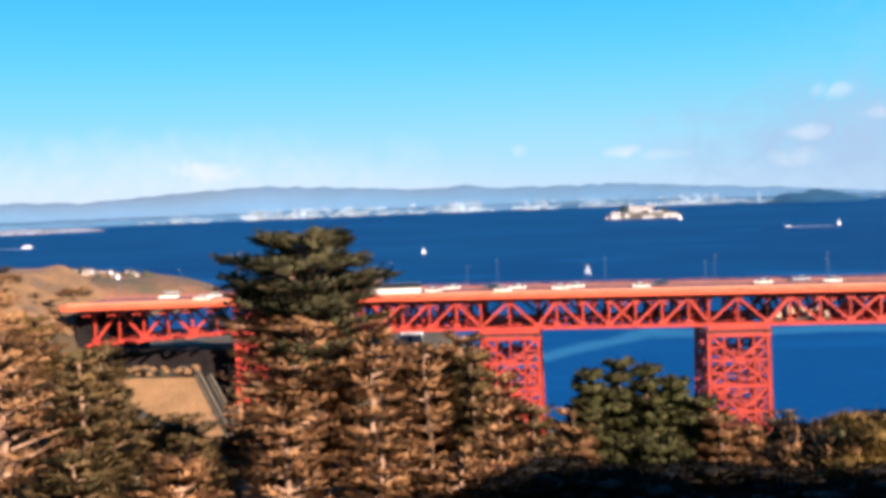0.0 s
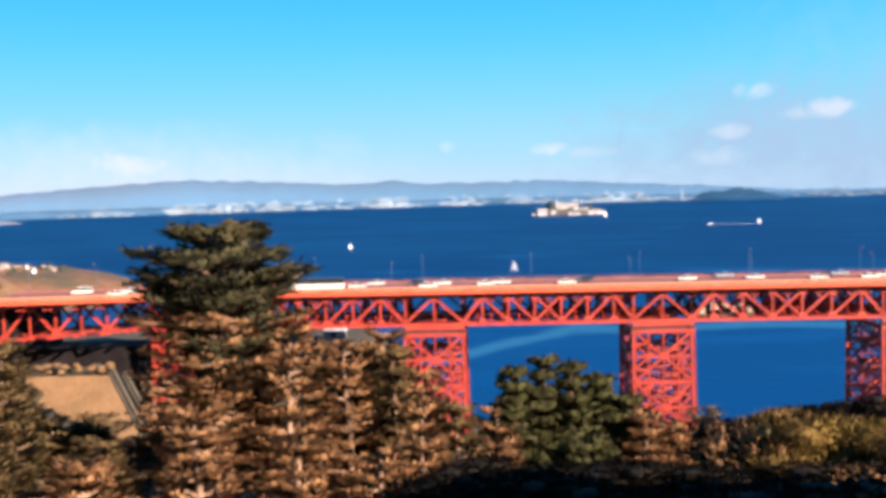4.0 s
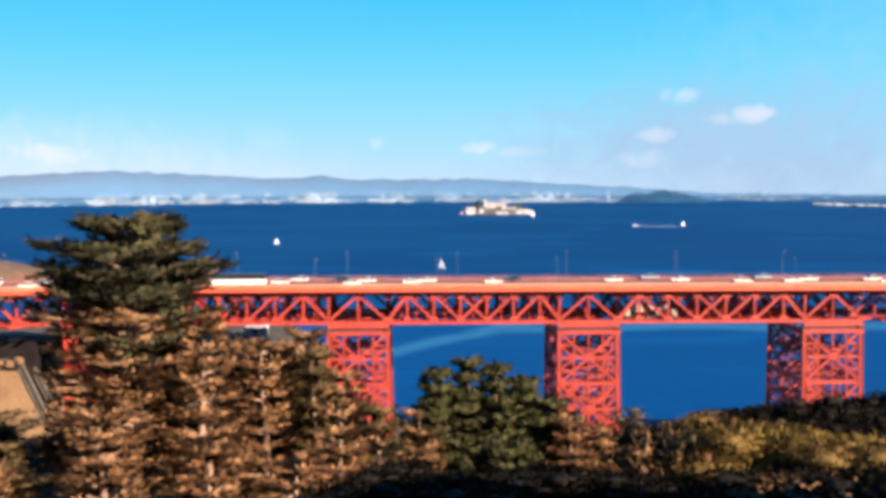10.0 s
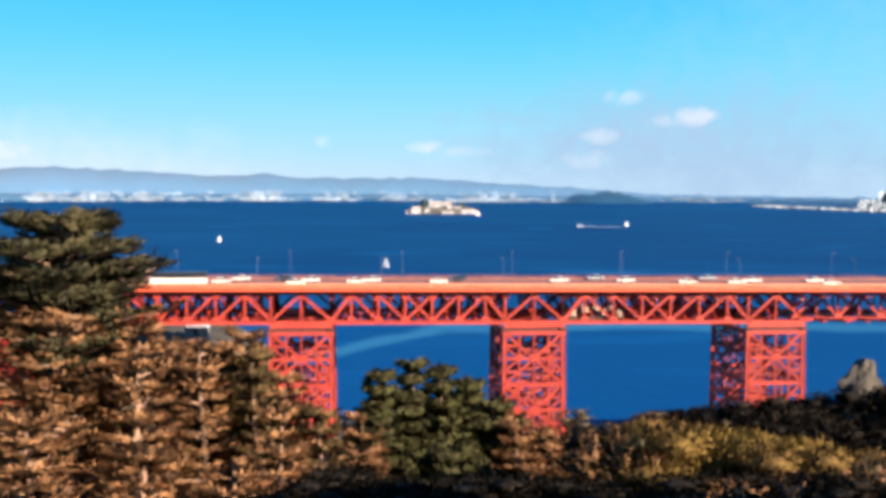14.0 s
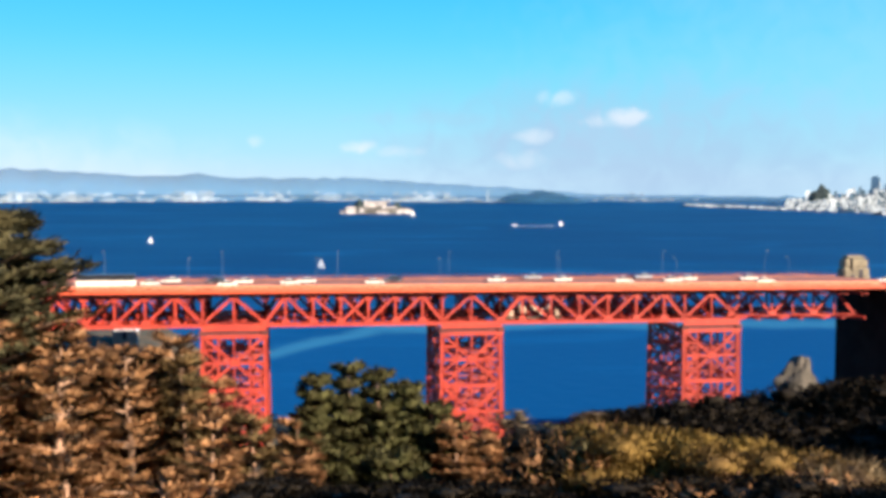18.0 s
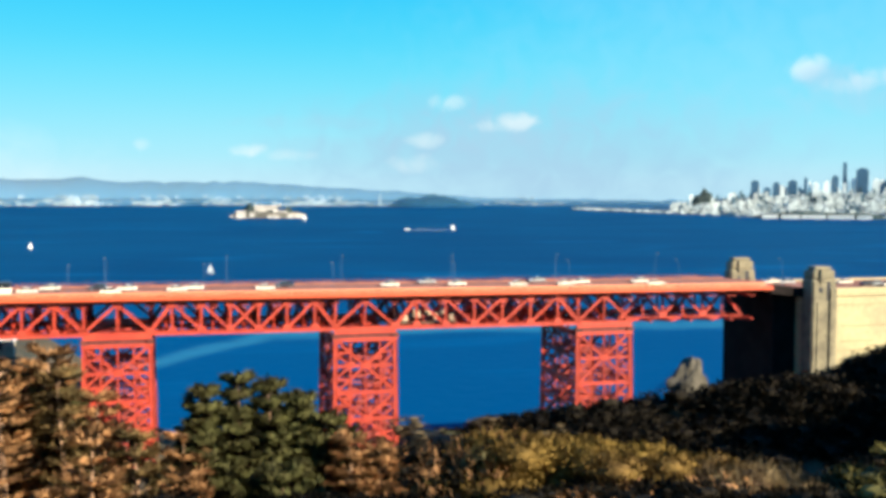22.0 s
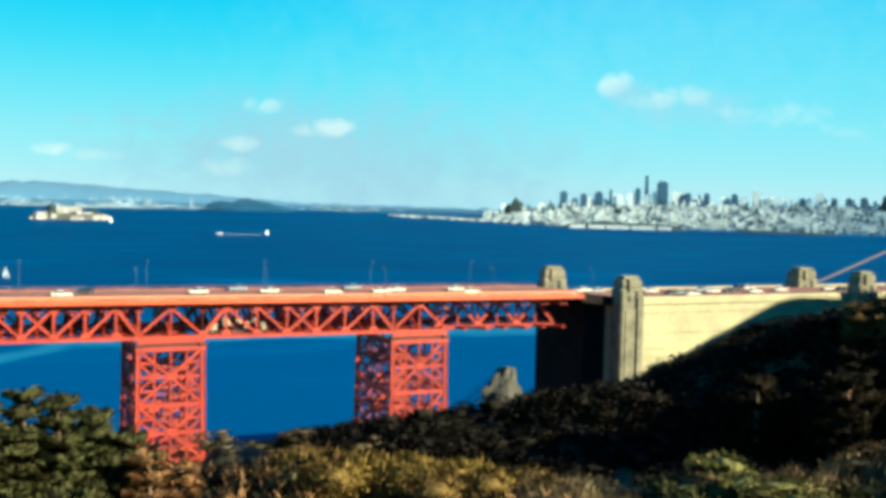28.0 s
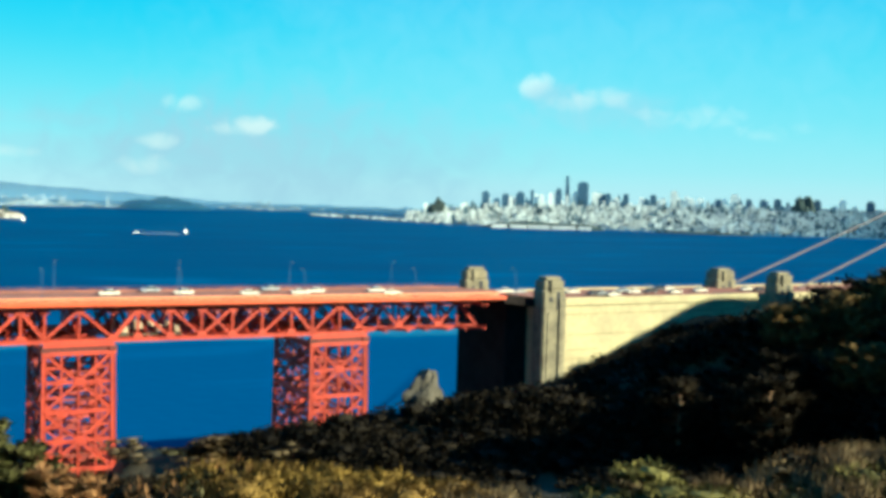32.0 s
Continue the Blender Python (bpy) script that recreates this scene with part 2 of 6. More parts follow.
LEAF_DRY = material("brown_needle_foliage", (0.46, 0.238, 0.105), rough=0.8, spec=0.2, spread=0.3, scale=0.3, bump=0, island=0.12, fine=2.6, second=(0.29, 0.148, 0.068), leafy=0.24)
LEAF_SHRUB = material("yellow_green_shrub_leaves", (0.245, 0.155, 0.036), rough=0.8, spec=0.2, spread=0.16, scale=0.12, bump=0, island=0.12, fine=2.6, second=(0.15, 0.087, 0.027), leafy=0.24)
# leaf colour lowered to near black in place of deep shade
LEAF_SHADE = material("shade_dark_leaves", (0.030, 0.022, 0.013), rough=0.8, spec=0.15, spread=0.3, scale=0.3, bump=0, island=0.12, fine=2.6, leafy=0.24)
LEAF_GOLD = material("golden_lit_foliage", (0.30, 0.175, 0.055), rough=0.8, spec=0.2, spread=0.3, scale=0.3, bump=0, island=0.12, fine=2.6, second=(0.19, 0.11, 0.035), leafy=0.24)
# near-black sprays that paint the shade inside the crowns
INNER_SHADE = material("inner_shade_foliage", (0.030, 0.017, 0.010), rough=0.9, spec=0.1, spread=0.25, scale=0.5, bump=0, island=0.1)
LEAF_GREEN = material("green_bush_leaves", (0.20, 0.175, 0.055), rough=0.8, spec=0.2, spread=0.25, scale=0.3, bump=0, island=0.12, fine=2.6, second=(0.10, 0.09, 0.032), leafy=0.24)
LEAF_DULL = material("dull_scrub_leaves", (0.225, 0.165, 0.090), rough=0.85, spec=0.15, spread=0.18, scale=0.2, bump=0, island=0.12, fine=2.6, second=(0.13, 0.082, 0.045), leafy=0.24)
CAR_WHITE = material("white_car_paint", (0.70, 0.63, 0.53), rough=0.3, spread=0.03, scale=0.6, bump=0)
CAR_DARK = material("dark_car_paint", (0.035, 0.035, 0.045), rough=0.3, spread=0.1, scale=0.6, bump=0)
CAR_SILVER = material("silver_car_paint", (0.45, 0.45, 0.46), rough=0.32, metal=0.4, spread=0.05, scale=0.6, bump=0)
CAR_RED = material("dull_red_car_paint", (0.30, 0.06, 0.05), rough=0.35, spread=0.06, scale=0.6, bump=0)
GLASS_DARK = material("tinted_car_glass", (0.02, 0.025, 0.03), rough=0.12, spread=0.05, scale=1, bump=0)
TYRE = material("tyre_rubber", (0.025, 0.025, 0.025), rough=0.85, spread=0.1, scale=3, bump=0)
LAMP_POST = material("lamp_post_paint", (0.08, 0.13, 0.20), rough=0.6, spread=0.1, scale=1, bump=0)
LAMP_GLASS = material("amber_lantern_glass", (0.14, 0.13, 0.12), rough=0.3, spread=0.05, scale=1, bump=0)
SAIL = material("sail_cloth", (0.8, 0.8, 0.78), rough=0.8, spread=0.03, scale=0.5, bump=0)
HULL = material("boat_hull_paint", (0.7, 0.7, 0.68), rough=0.35, spread=0.05, scale=0.5, bump=0)
WAKE = material("white_wake_foam", (0.62, 0.70, 0.74), rough=0.9, spread=0.2, scale=0.2, bump=0.3)


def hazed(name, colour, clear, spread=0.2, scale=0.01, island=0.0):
    """The haze of kilometres of bright air, put into the material: part of the light behind it comes through."""
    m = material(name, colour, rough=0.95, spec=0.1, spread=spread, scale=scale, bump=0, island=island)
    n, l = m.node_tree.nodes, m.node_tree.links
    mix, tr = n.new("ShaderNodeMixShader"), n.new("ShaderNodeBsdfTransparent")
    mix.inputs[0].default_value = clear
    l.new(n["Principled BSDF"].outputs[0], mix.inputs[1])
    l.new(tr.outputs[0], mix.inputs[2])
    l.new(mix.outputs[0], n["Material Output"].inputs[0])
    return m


# most of these base colours have the blue of haze mixed in
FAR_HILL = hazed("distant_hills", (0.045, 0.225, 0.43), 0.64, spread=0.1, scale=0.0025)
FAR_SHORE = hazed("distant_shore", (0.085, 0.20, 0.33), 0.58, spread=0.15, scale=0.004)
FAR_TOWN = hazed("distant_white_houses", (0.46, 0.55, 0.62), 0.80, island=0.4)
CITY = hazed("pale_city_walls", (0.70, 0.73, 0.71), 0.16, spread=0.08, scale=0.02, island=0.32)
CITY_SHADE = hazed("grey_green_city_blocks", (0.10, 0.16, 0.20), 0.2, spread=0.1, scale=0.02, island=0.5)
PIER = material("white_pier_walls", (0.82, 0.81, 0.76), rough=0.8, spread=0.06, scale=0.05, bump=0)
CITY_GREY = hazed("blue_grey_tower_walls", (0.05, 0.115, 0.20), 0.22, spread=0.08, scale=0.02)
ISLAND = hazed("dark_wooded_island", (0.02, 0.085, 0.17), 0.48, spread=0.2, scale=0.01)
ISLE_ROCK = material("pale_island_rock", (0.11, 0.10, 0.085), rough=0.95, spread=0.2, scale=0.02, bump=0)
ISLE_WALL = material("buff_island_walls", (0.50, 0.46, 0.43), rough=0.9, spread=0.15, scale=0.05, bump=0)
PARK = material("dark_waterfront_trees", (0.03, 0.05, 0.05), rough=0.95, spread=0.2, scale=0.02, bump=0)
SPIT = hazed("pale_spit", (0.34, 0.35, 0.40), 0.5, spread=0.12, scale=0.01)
THICKET = material("dark_headland_thicket", (0.055, 0.055, 0.03), rough=0.95, spread=0.25, scale=0.2, bump=0.3)
HEADLAND = material("dry_headland", (0.165, 0.076, 0.036), rough=0.95, spread=0.18, scale=0.02, bump=0.2, second=(0.06, 0.05, 0.026))
ROOF = material("pale_roofs", (0.34, 0.27, 0.22), rough=0.8, spread=0.1, scale=0.1, bump=0, island=0.3)


def water_material():
    m = bpy.data.materials.new("bay_water")
    m.use_nodes = True
    n, l = m.node_tree.nodes, m.node_tree.links
    b = n["Principled BSDF"]
    b.inputs["Roughness"].default_value, b.inputs["IOR"].default_value, b.inputs["Specular IOR Level"].default_value = 0.5, 1.33, 0.022
    geo = n.new("ShaderNodeNewGeometry")
    def streaks(scale, turn, low, high, detail):
        stretch = n.new("ShaderNodeMapping")
        stretch.inputs["Scale"].default_value, stretch.inputs["Rotation"].default_value = scale, (0, 0, radians(turn))
        l.new(geo.outputs["Position"], stretch.inputs["Vector"])
        tex = n.new("ShaderNodeTexNoise")
        tex.inputs["Scale"].default_value, tex.inputs["Detail"].default_value, tex.inputs["Distortion"].default_value = 1.0, detail, 0.8
        l.new(stretch.outputs[0], tex.inputs["Vector"])
        r = n.new("ShaderNodeMapRange")
        r.interpolation_type = "SMOOTHSTEP"
        r.inputs["From Min"].default_value, r.inputs["From Max"].default_value = low, high
        l.new(tex.outputs["Fac"], r.inputs["Value"])
        return r.outputs[0]

    deep, pale = n.new("ShaderNodeMixRGB"), n.new("ShaderNodeMixRGB")
    deep.inputs["Color1"].default_value, deep.inputs["Color2"].default_value = (0.0020, 0.033, 0.112, 1), (0.0030, 0.046, 0.136, 1)
    l.new(streaks((0.0016, 0.004, 1), -10, 0.35, 0.65, 5), deep.inputs["Fac"])
    l.new(deep.outputs[0], pale.inputs["Color1"])
    pale.inputs["Color2"].default_value = (0.004, 0.070, 0.190, 1)  # smoother water along the tide lines
    l.new(streaks((0.0035, 0.014, 1), -24, 0.56, 0.72, 3), pale.inputs["Fac"])
    # paler water painted in towards the shore, where a steeper view sees deeper, and a pale tide line curving across it
    at_sea = n.new("ShaderNodeSeparateXYZ")
    l.new(geo.outputs["Position"], at_sea.inputs[0])
    near_water, nearness = n.new("ShaderNodeMixRGB"), n.new("ShaderNodeMapRange")
    nearness.interpolation_type = "SMOOTHSTEP"
    for key, v in (("From Min", 1150), ("From Max", 480), ("To Min", 0.0), ("To Max", 0.42)):
        nearness.inputs[key].default_value = v
    l.new(at_sea.outputs["Y"], nearness.inputs["Value"])
    l.new(nearness.outputs[0], near_water.inputs["Fac"])
    l.new(pale.outputs[0], near_water.inputs["Color1"])
    near_water.inputs["Color2"].default_value = (0.0006, 0.074, 0.235, 1)

    def calc(op, a, c):
        k = n.new("ShaderNodeMath")
        k.operation = op
        for socket, v in zip(k.inputs, (a, c)):
            if isinstance(v, (int, float)):
                socket.default_value = v
            else:
                l.new(v, socket)
        return k.outputs[0]

    drift = n.new("ShaderNodeTexNoise")
    drift.inputs["Scale"].default_value, drift.inputs["Detail"].default_value = 0.013, 4
    l.new(geo.outputs["Position"], drift.inputs["Vector"])
    line = calc("MULTIPLY", calc("MAXIMUM", calc("SUBTRACT", 12.0, at_sea.outputs["X"]), 0.0), 1.45)
    off = calc("ADD", calc("ADD", calc("ADD", at_sea.outputs["Y"], line), -655.0), calc("MULTIPLY", drift.outputs["Fac"], 50.0))
    tide = n.new("ShaderNodeMapRange")
    tide.interpolation_type = "SMOOTHSTEP"
    for key, v in (("From Min", 26.0), ("From Max", 2.0), ("To Min", 0.0), ("To Max", 0.55)):
        tide.inputs[key].default_value = v
    l.new(calc("ABSOLUTE", off, 0.0), tide.inputs["Value"])
    foam = n.new("ShaderNodeMixRGB")
    foam.inputs["Color2"].default_value = (0.035, 0.185, 0.31, 1)
    l.new(tide.outputs[0], foam.inputs["Fac"])
    l.new(near_water.outputs[0], foam.inputs["Color1"])
    l.new(foam.outputs[0], b.inputs["Base Color"])
    wave = n.new("ShaderNodeTexNoise")
    wave.inputs["Scale"].default_value, wave.inputs["Detail"].default_value = 0.12, 6
    l.new(geo.outputs["Position"], wave.inputs["Vector"])
    bp = n.new("ShaderNodeBump")
    bp.inputs["Strength"].default_value, bp.inputs["Distance"].default_value = 0.6, 0.6
    l.new(wave.outputs["Fac"], bp.inputs["Height"])
    l.new(bp.outputs[0], b.inputs["Normal"])
    return m


WATER = water_material()


# ---------------------------------------------------------------- small helpers
def mesh_of(name, verts, faces, mat, smooth=False):
    me = bpy.data.meshes.new(name)
    me.from_pydata([tuple(v) for v in verts], [], [tuple(f) for f in faces])
    me.materials.append(mat)
    if smooth:
        me.polygons.foreach_set("use_smooth", [True] * len(me.polygons))
    me.update()
    return me


def part(name, bm, mat, parent, label="", m=None):
    """Links a bmesh (or a mesh) as one object under a thing or a part."""
    if isinstance(bm, bmesh.types.BMesh):
        me = bpy.data.meshes.new(name)
        bm.to_mesh(me)
        bm.free()
        me.materials.append(mat)
    else:
        me = bm
    ob = new(name, me)
    ob.parent = parent
    if m is not None:
        ob.matrix_basis = m
    return tagged(ob, label)


def thing(name, label, category, group="", kind="", m=None):
    ob = new(name)
    ob.empty_display_size = 0.3
    if m is not None:
        ob.matrix_basis = m
    return tagged(ob, label, category, group, kind)


def box(bm, x0, x1, y0, y1, z0, z1, bevel=0.0):
    made = bmesh.ops.create_cube(bm, size=1.0, matrix=Matrix.Translation(((x0 + x1) / 2, (y0 + y1) / 2, (z0 + z1) / 2)) @ Matrix.Diagonal((x1 - x0, y1 - y0, z1 - z0, 1)))
    if bevel:
        edges = {e for v in made["verts"] for e in v.link_edges}
        bmesh.ops.bevel(bm, geom=list(edges), offset=bevel, segments=1, affect="EDGES")
    return bm


def boxed(*args, **kw):
    return box(bmesh.new(), *args, **kw)


def beam_mesh(a, b, wide, deep, mat, name="beam"):
    """A flanged member (an I in cross-section) from a to b: wide across, deep upwards."""
    a, b = Vector(a), Vector(b)
    d = (b - a).normalized()
    ref = Vector((0, 1, 0)) if abs(d.y) < 0.8 else Vector((0, 0, 1))
    u = ref.cross(d).normalized()  # in the plane of the truss
    v = d.cross(u)
    w, h, tf, tw = wide / 2, deep / 2, deep * 0.16, wide * 0.22
    outline = [(-h, -w), (-h + tf, -w), (-h + tf, -tw), (h - tf, -tw), (h - tf, -w), (h, -w), (h, w), (h - tf, w), (h - tf, tw), (-h + tf, tw), (-h + tf, w), (-h, w)]
    verts = [p + u * i + v * j for p in (a, b) for i, j in outline]
    n = len(outline)
    faces = [(i, (i + 1) % n, n + (i + 1) % n, n + i) for i in range(n)]
    faces += [(0, 1, 10, 11), (2, 3, 8, 9), (4, 5, 6, 7)]
    faces += [tuple(n + i for i in reversed(f)) for f in ((0, 1, 10, 11), (2, 3, 8, 9), (4, 5, 6, 7))]
    return mesh_of(name, verts, faces, mat)


def beam(name, a, b, wide, deep, parent, mat=None, label=""):
    return part(name, beam_mesh(a, b, wide, deep, mat or ORANGE, name), None, parent, label)


def smooth_step(a, b, x):
    t = np.clip((x - a) / (b - a), 0, 1)
    return t * t * (3 - 2 * t)


# ---------------------------------------------------------------- the lie of the land
CREST = ((56, 210), (148, 155), (230, 95))
CREST_X = [40, 56, 71, 87, 105, 115, 120, 126, 137, 148, 175, 230]
CREST_Z = [35, 39, 43, 48, 52, 55.8, 59.0, 63.8, 67.5, 71, 80, 94]


def land(x, y):
    """The height of the ground at x, y (arrays or numbers)."""
    x, y = np.asarray(x, float), np.asarray(y, float)
    z = 73 - 0.2 * np.clip(y, -80, 230) - 0.16 * np.clip(y - 230, 0, 60)
    # the ground under the far end of the bridge rises towards the north
    left = smooth_step(-70, -150, x) * smooth_step(20, 160, y)
    z = z + 22 * left * (1 - 0.5 * smooth_step(280, 420, y))
    north = smooth_step(-18, -80, x) * smooth_step(236, 275, y)
    z = z + north * np.clip(47 - 0.09 * (y - 270) - z, 0, 60)
    # the cut slope under the viaduct's north end
    n = 0.9978 * (y - 251.454) - 0.0658 * (x + 16.587)
    s = 0.9978 * (x + 16.587) + 0.0658 * (y - 251.454)
    knoll = smooth_step(-113, -127, s) * smooth_step(-60, -30, n) * (1 - smooth_step(34, 62, n))
    z = np.maximum(z, knoll * np.minimum(60.2 + 0.52 * np.clip(-126 - s, 0, 200), 69.5))
    cut = smooth_step(-120, -114, s) * (1 - smooth_step(-84, -74, s)) * smooth_step(-36, -28, n) * (1 - smooth_step(-2, 10, n))
    z = z * (1 - cut) + cut * np.minimum(z, 43.1 + 0.61 * (n + 5))
    # the spur that hides the foot of the anchorage
    q = np.where(x < 148, (x - 56) * 55 / 107 + (y - 210) * 92 / 107, (x - 148) * 60 / 102 + (y - 155) * 82 / 102)
    spur = np.interp(x, CREST_X, CREST_Z) - np.where(q < 0, -0.30 * q, 0.42 * q)
    spur = np.where(x > 30, spur, -50)
    z = np.where(spur > z, spur, z) + 1.5 * np.exp(-((spur - z) / 6.0) ** 2)
    # shelf under the anchorage
    shelf = 40 * smooth_step(120, 160, x) * (1 - smooth_step(300, 330, y))
    z = np.maximum(z, np.where(y > 225, shelf, -50))
    # the high headland to the south, which shades the gully
    hill = 60 - 6.5 * smooth_step(185, 225, y) + 95 * np.exp(-((x - 275) / 52) ** 2 / 2 - ((y - 15) / 52) ** 2 / 2)
    z = np.where((x > 140) & (hill > z), np.maximum(z, hill - 14 * (1 - smooth_step(140, 200, x))), z)
    # the steep ridge further south, whose shadow lies across the gully and climbs the anchorage
    ridge = 113.8 + np.where(x < 267.3, 0.36, 0.445) * (np.clip(x, 180, 309) - 267.3) - 1.1 * np.abs(y - 150)
    z = np.where((x > 182) & (ridge > z), ridge, z)
    # an unseen rise of ground, added beside the viewpoint to shade the hollow in front of it
    rise = 90 + 6 * smooth_step(92, 68, x) - 1.4 * np.clip(np.hypot(x - np.clip(x, 50, 104), (y - 40) * np.where(y > 40, 3.0, 1.0)) - 4, 0, 60)
    z = np.where((x > 25) & (rise > z), rise, z)
    # the cliff down to the bay
    z = z - (z + 8) * smooth_step(300, 338, y - 0.03 * x - 85 * smooth_step(-15, -70, x))
    rough = 0.9 * np.sin(x * 0.11 + 1.3 * np.sin(y * 0.07)) * np.cos(y * 0.09 + 0.4) + 0.5 * np.sin(x * 0.31 + y * 0.23)
    return np.maximum(z + rough * np.where((x > 182) & (ridge > 60), 0.15, 1.0), -6)


def grid_mesh(name, xs, ys, height, mat):
    gx, gy = np.meshgrid(xs, ys)
    gz = height(gx, gy)
    verts = np.stack([gx.ravel(), gy.ravel(), gz.ravel()], 1)
    w = len(xs)
    i = np.arange((len(ys) - 1) * w).reshape(len(ys) - 1, w)[:, :-1].ravel()
    faces = np.stack([i, i + 1, i + w + 1, i + w], 1)
    return mesh_of(name, verts.tolist(), faces.tolist(), mat, True)


ground = tagged(new("ground", grid_mesh("ground", np.linspace(-460, 700, 270), np.linspace(-260, 490, 190), land, EARTH)),
                "dry brown headland slope under scrub and trees", "ground", kind="structure")

bank_x, bank_y = np.linspace(-205, -131, 40), np.linspace(205, 292, 44)
tagged(new("bank", grid_mesh("bank", bank_x, bank_y, lambda x, y: land(x, y) + 0.25 - 3 * (smooth_step(-136, -131, x) + smooth_step(212, 205, y)), BANK)),
       "sunlit sandy bank above the road's north end", "bank", kind="structure")

# water, one sheet out to the far shore
rings = [0, 60, 150, 300, 500, 800, 1300, 2000, 3000, 4000, 4900]
verts, faces, N_SEG = [(0, 0, 0)], [], 96
for r in rings[1:]:
    verts += [(r * math.cos(2 * math.pi * k / N_SEG), r * math.sin(2 * math.pi * k / N_SEG), 0) for k in range(N_SEG)]
faces += [(0, 1 + k, 1 + (k + 1) % N_SEG) for k in range(N_SEG)]
for r in range(len(rings) - 2):
    a, b = 1 + r * N_SEG, 1 + (r + 1) * N_SEG
    faces += [(a + k, b + k, b + (k + 1) % N_SEG, a + (k + 1) % N_SEG) for k in range(N_SEG)]
tagged(new("water", mesh_of("water", verts, faces, WATER)), "deep blue choppy bay water with paler current streaks", "water", kind="structure")


# ---------------------------------------------------------------- distance
def strip(name, azs, els, far, thick, base, mat, label, category, jag=0.0, seed=0):
    """A far range of hills: an arc with a near slope, a crest at the given heights in degrees, and a back."""
    rng = random.Random(seed)
    verts, faces = [], []
    n = 240
    for k in range(n + 1):
        az = azs[0] + (azs[-1] - azs[0]) * k / n
        el = float(np.interp(az, azs, els))
        dist = far if not isinstance(far, list) else float(np.interp(az, azs, far))
        top = 87 + (dist + thick) * math.tan(radians(el)) + jag * (noise.noise((az * 1.7, seed, 0)) + 0.5 * noise.noise((az * 5.1, seed, 3)) + 0.3 * noise.noise((az * 13.0, seed, 5)))
        top = max(top, 4)
        s, c = math.sin(radians(az)), math.cos(radians(az))
        for f, h in ((0, base), (0.12, base + 0.16 * (top - base)), (0.45, base + (0.5 + 0.1 * noise.noise((az * 2.3, 7, seed))) * (top - base)), (1, top), (1.3, base)):
            r = dist + thick * f
            verts.append((r * s, r * c, h))
    for k in range(n):
        for j in range(4):
            a = k * 5 + j
            faces.append((a, a + 5, a + 6, a + 1))
    return tagged(new(name, mesh_of(name, verts, faces, mat, True)), label, category, kind="structure")


HILL_AZ = [-60, -45, -32, -28.2, -25.7, -22, -19.2, -14.3, -11, -9.6, -8.9, -8.0, -6.9, -3.9, -0.3, 3.6, 8, 12, 20, 30, 60]
HILL_EL = [0.1, 0.25, 0.22, 0.1, 0.27, 0.5, 0.6, 0.36, 0.16, 0.2, 0.31, 0.2, 0.07, 0.06, 0.08, -0.19, -0.45, -0.75, -0.85, -0.85, -0.8]
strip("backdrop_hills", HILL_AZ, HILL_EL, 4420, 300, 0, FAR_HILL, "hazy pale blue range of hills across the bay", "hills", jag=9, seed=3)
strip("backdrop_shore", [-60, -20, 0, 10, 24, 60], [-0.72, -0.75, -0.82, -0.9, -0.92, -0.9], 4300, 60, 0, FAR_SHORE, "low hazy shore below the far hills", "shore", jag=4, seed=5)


def boxes_mesh(name, items, mat):
    """Many small boxes as one mesh: x, y, z, wide, deep, high."""
    verts, faces = [], []
    for x, y, z, w, d, h in items:
        s = len(verts)
        r = math.hypot(x, y)
        ux, uy = y / r, -x / r
        for px, py in ((-w / 2, -d / 2), (w / 2, -d / 2), (w / 2, d / 2), (-w / 2, d / 2)):
            for pz in (z, z + h):
                verts.append((x + ux * px - uy * py, y + uy * px + ux * py, pz))
        faces += [(s, s + 2, s + 3, s + 1), (s + 2, s + 4, s + 5, s + 3), (s + 4, s + 6, s + 7, s + 5), (s + 6, s, s + 1, s + 7), (s + 1, s + 3, s + 5, s + 7)]
    return mesh_of(name, verts, faces, mat)


def polar(az, dist):
    return dist * math.sin(radians(az)), dist * math.cos(radians(az))


rng = random.Random(11)
town = []
for centre, spread, count, high in ((-17.5, 1.1, 90, 12), (-19.6, 0.4, 40, 14), (-23.5, 1.2, 40, 6), (-8.8, 0.8, 80, 13), (-12.5, 1.2, 40, 8), (-5.2, 0.9, 60, 9), (-1, 1.2, 50, 7), (3.5, 1.0, 60, 10), (14.3, 1.4, 40, 4), (-14.6, 0.6, 40, 9)):
    for _ in range(count):
        az = rng.gauss(centre, spread)
        up = rng.random() ** 2
        x, y = polar(az, 4292 + up * 90)
        town.append((x, y, up * 30, rng.uniform(6, 26), 8, rng.uniform(3, high) + 3))
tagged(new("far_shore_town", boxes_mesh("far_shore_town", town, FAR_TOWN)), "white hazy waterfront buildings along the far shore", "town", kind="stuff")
campanile = thing("far_bell_tower", "slender white tower on the far shore", "tower", m=Matrix.Translation((*polar(-8.75, 4280), 0)))
part("shaft", boxed(-6, 6, -5, 5, 0, 30), FAR_TOWN, campanile)
part("spire", boxed(-3, 3, -3, 3, 30, 40), FAR_TOWN, campanile)


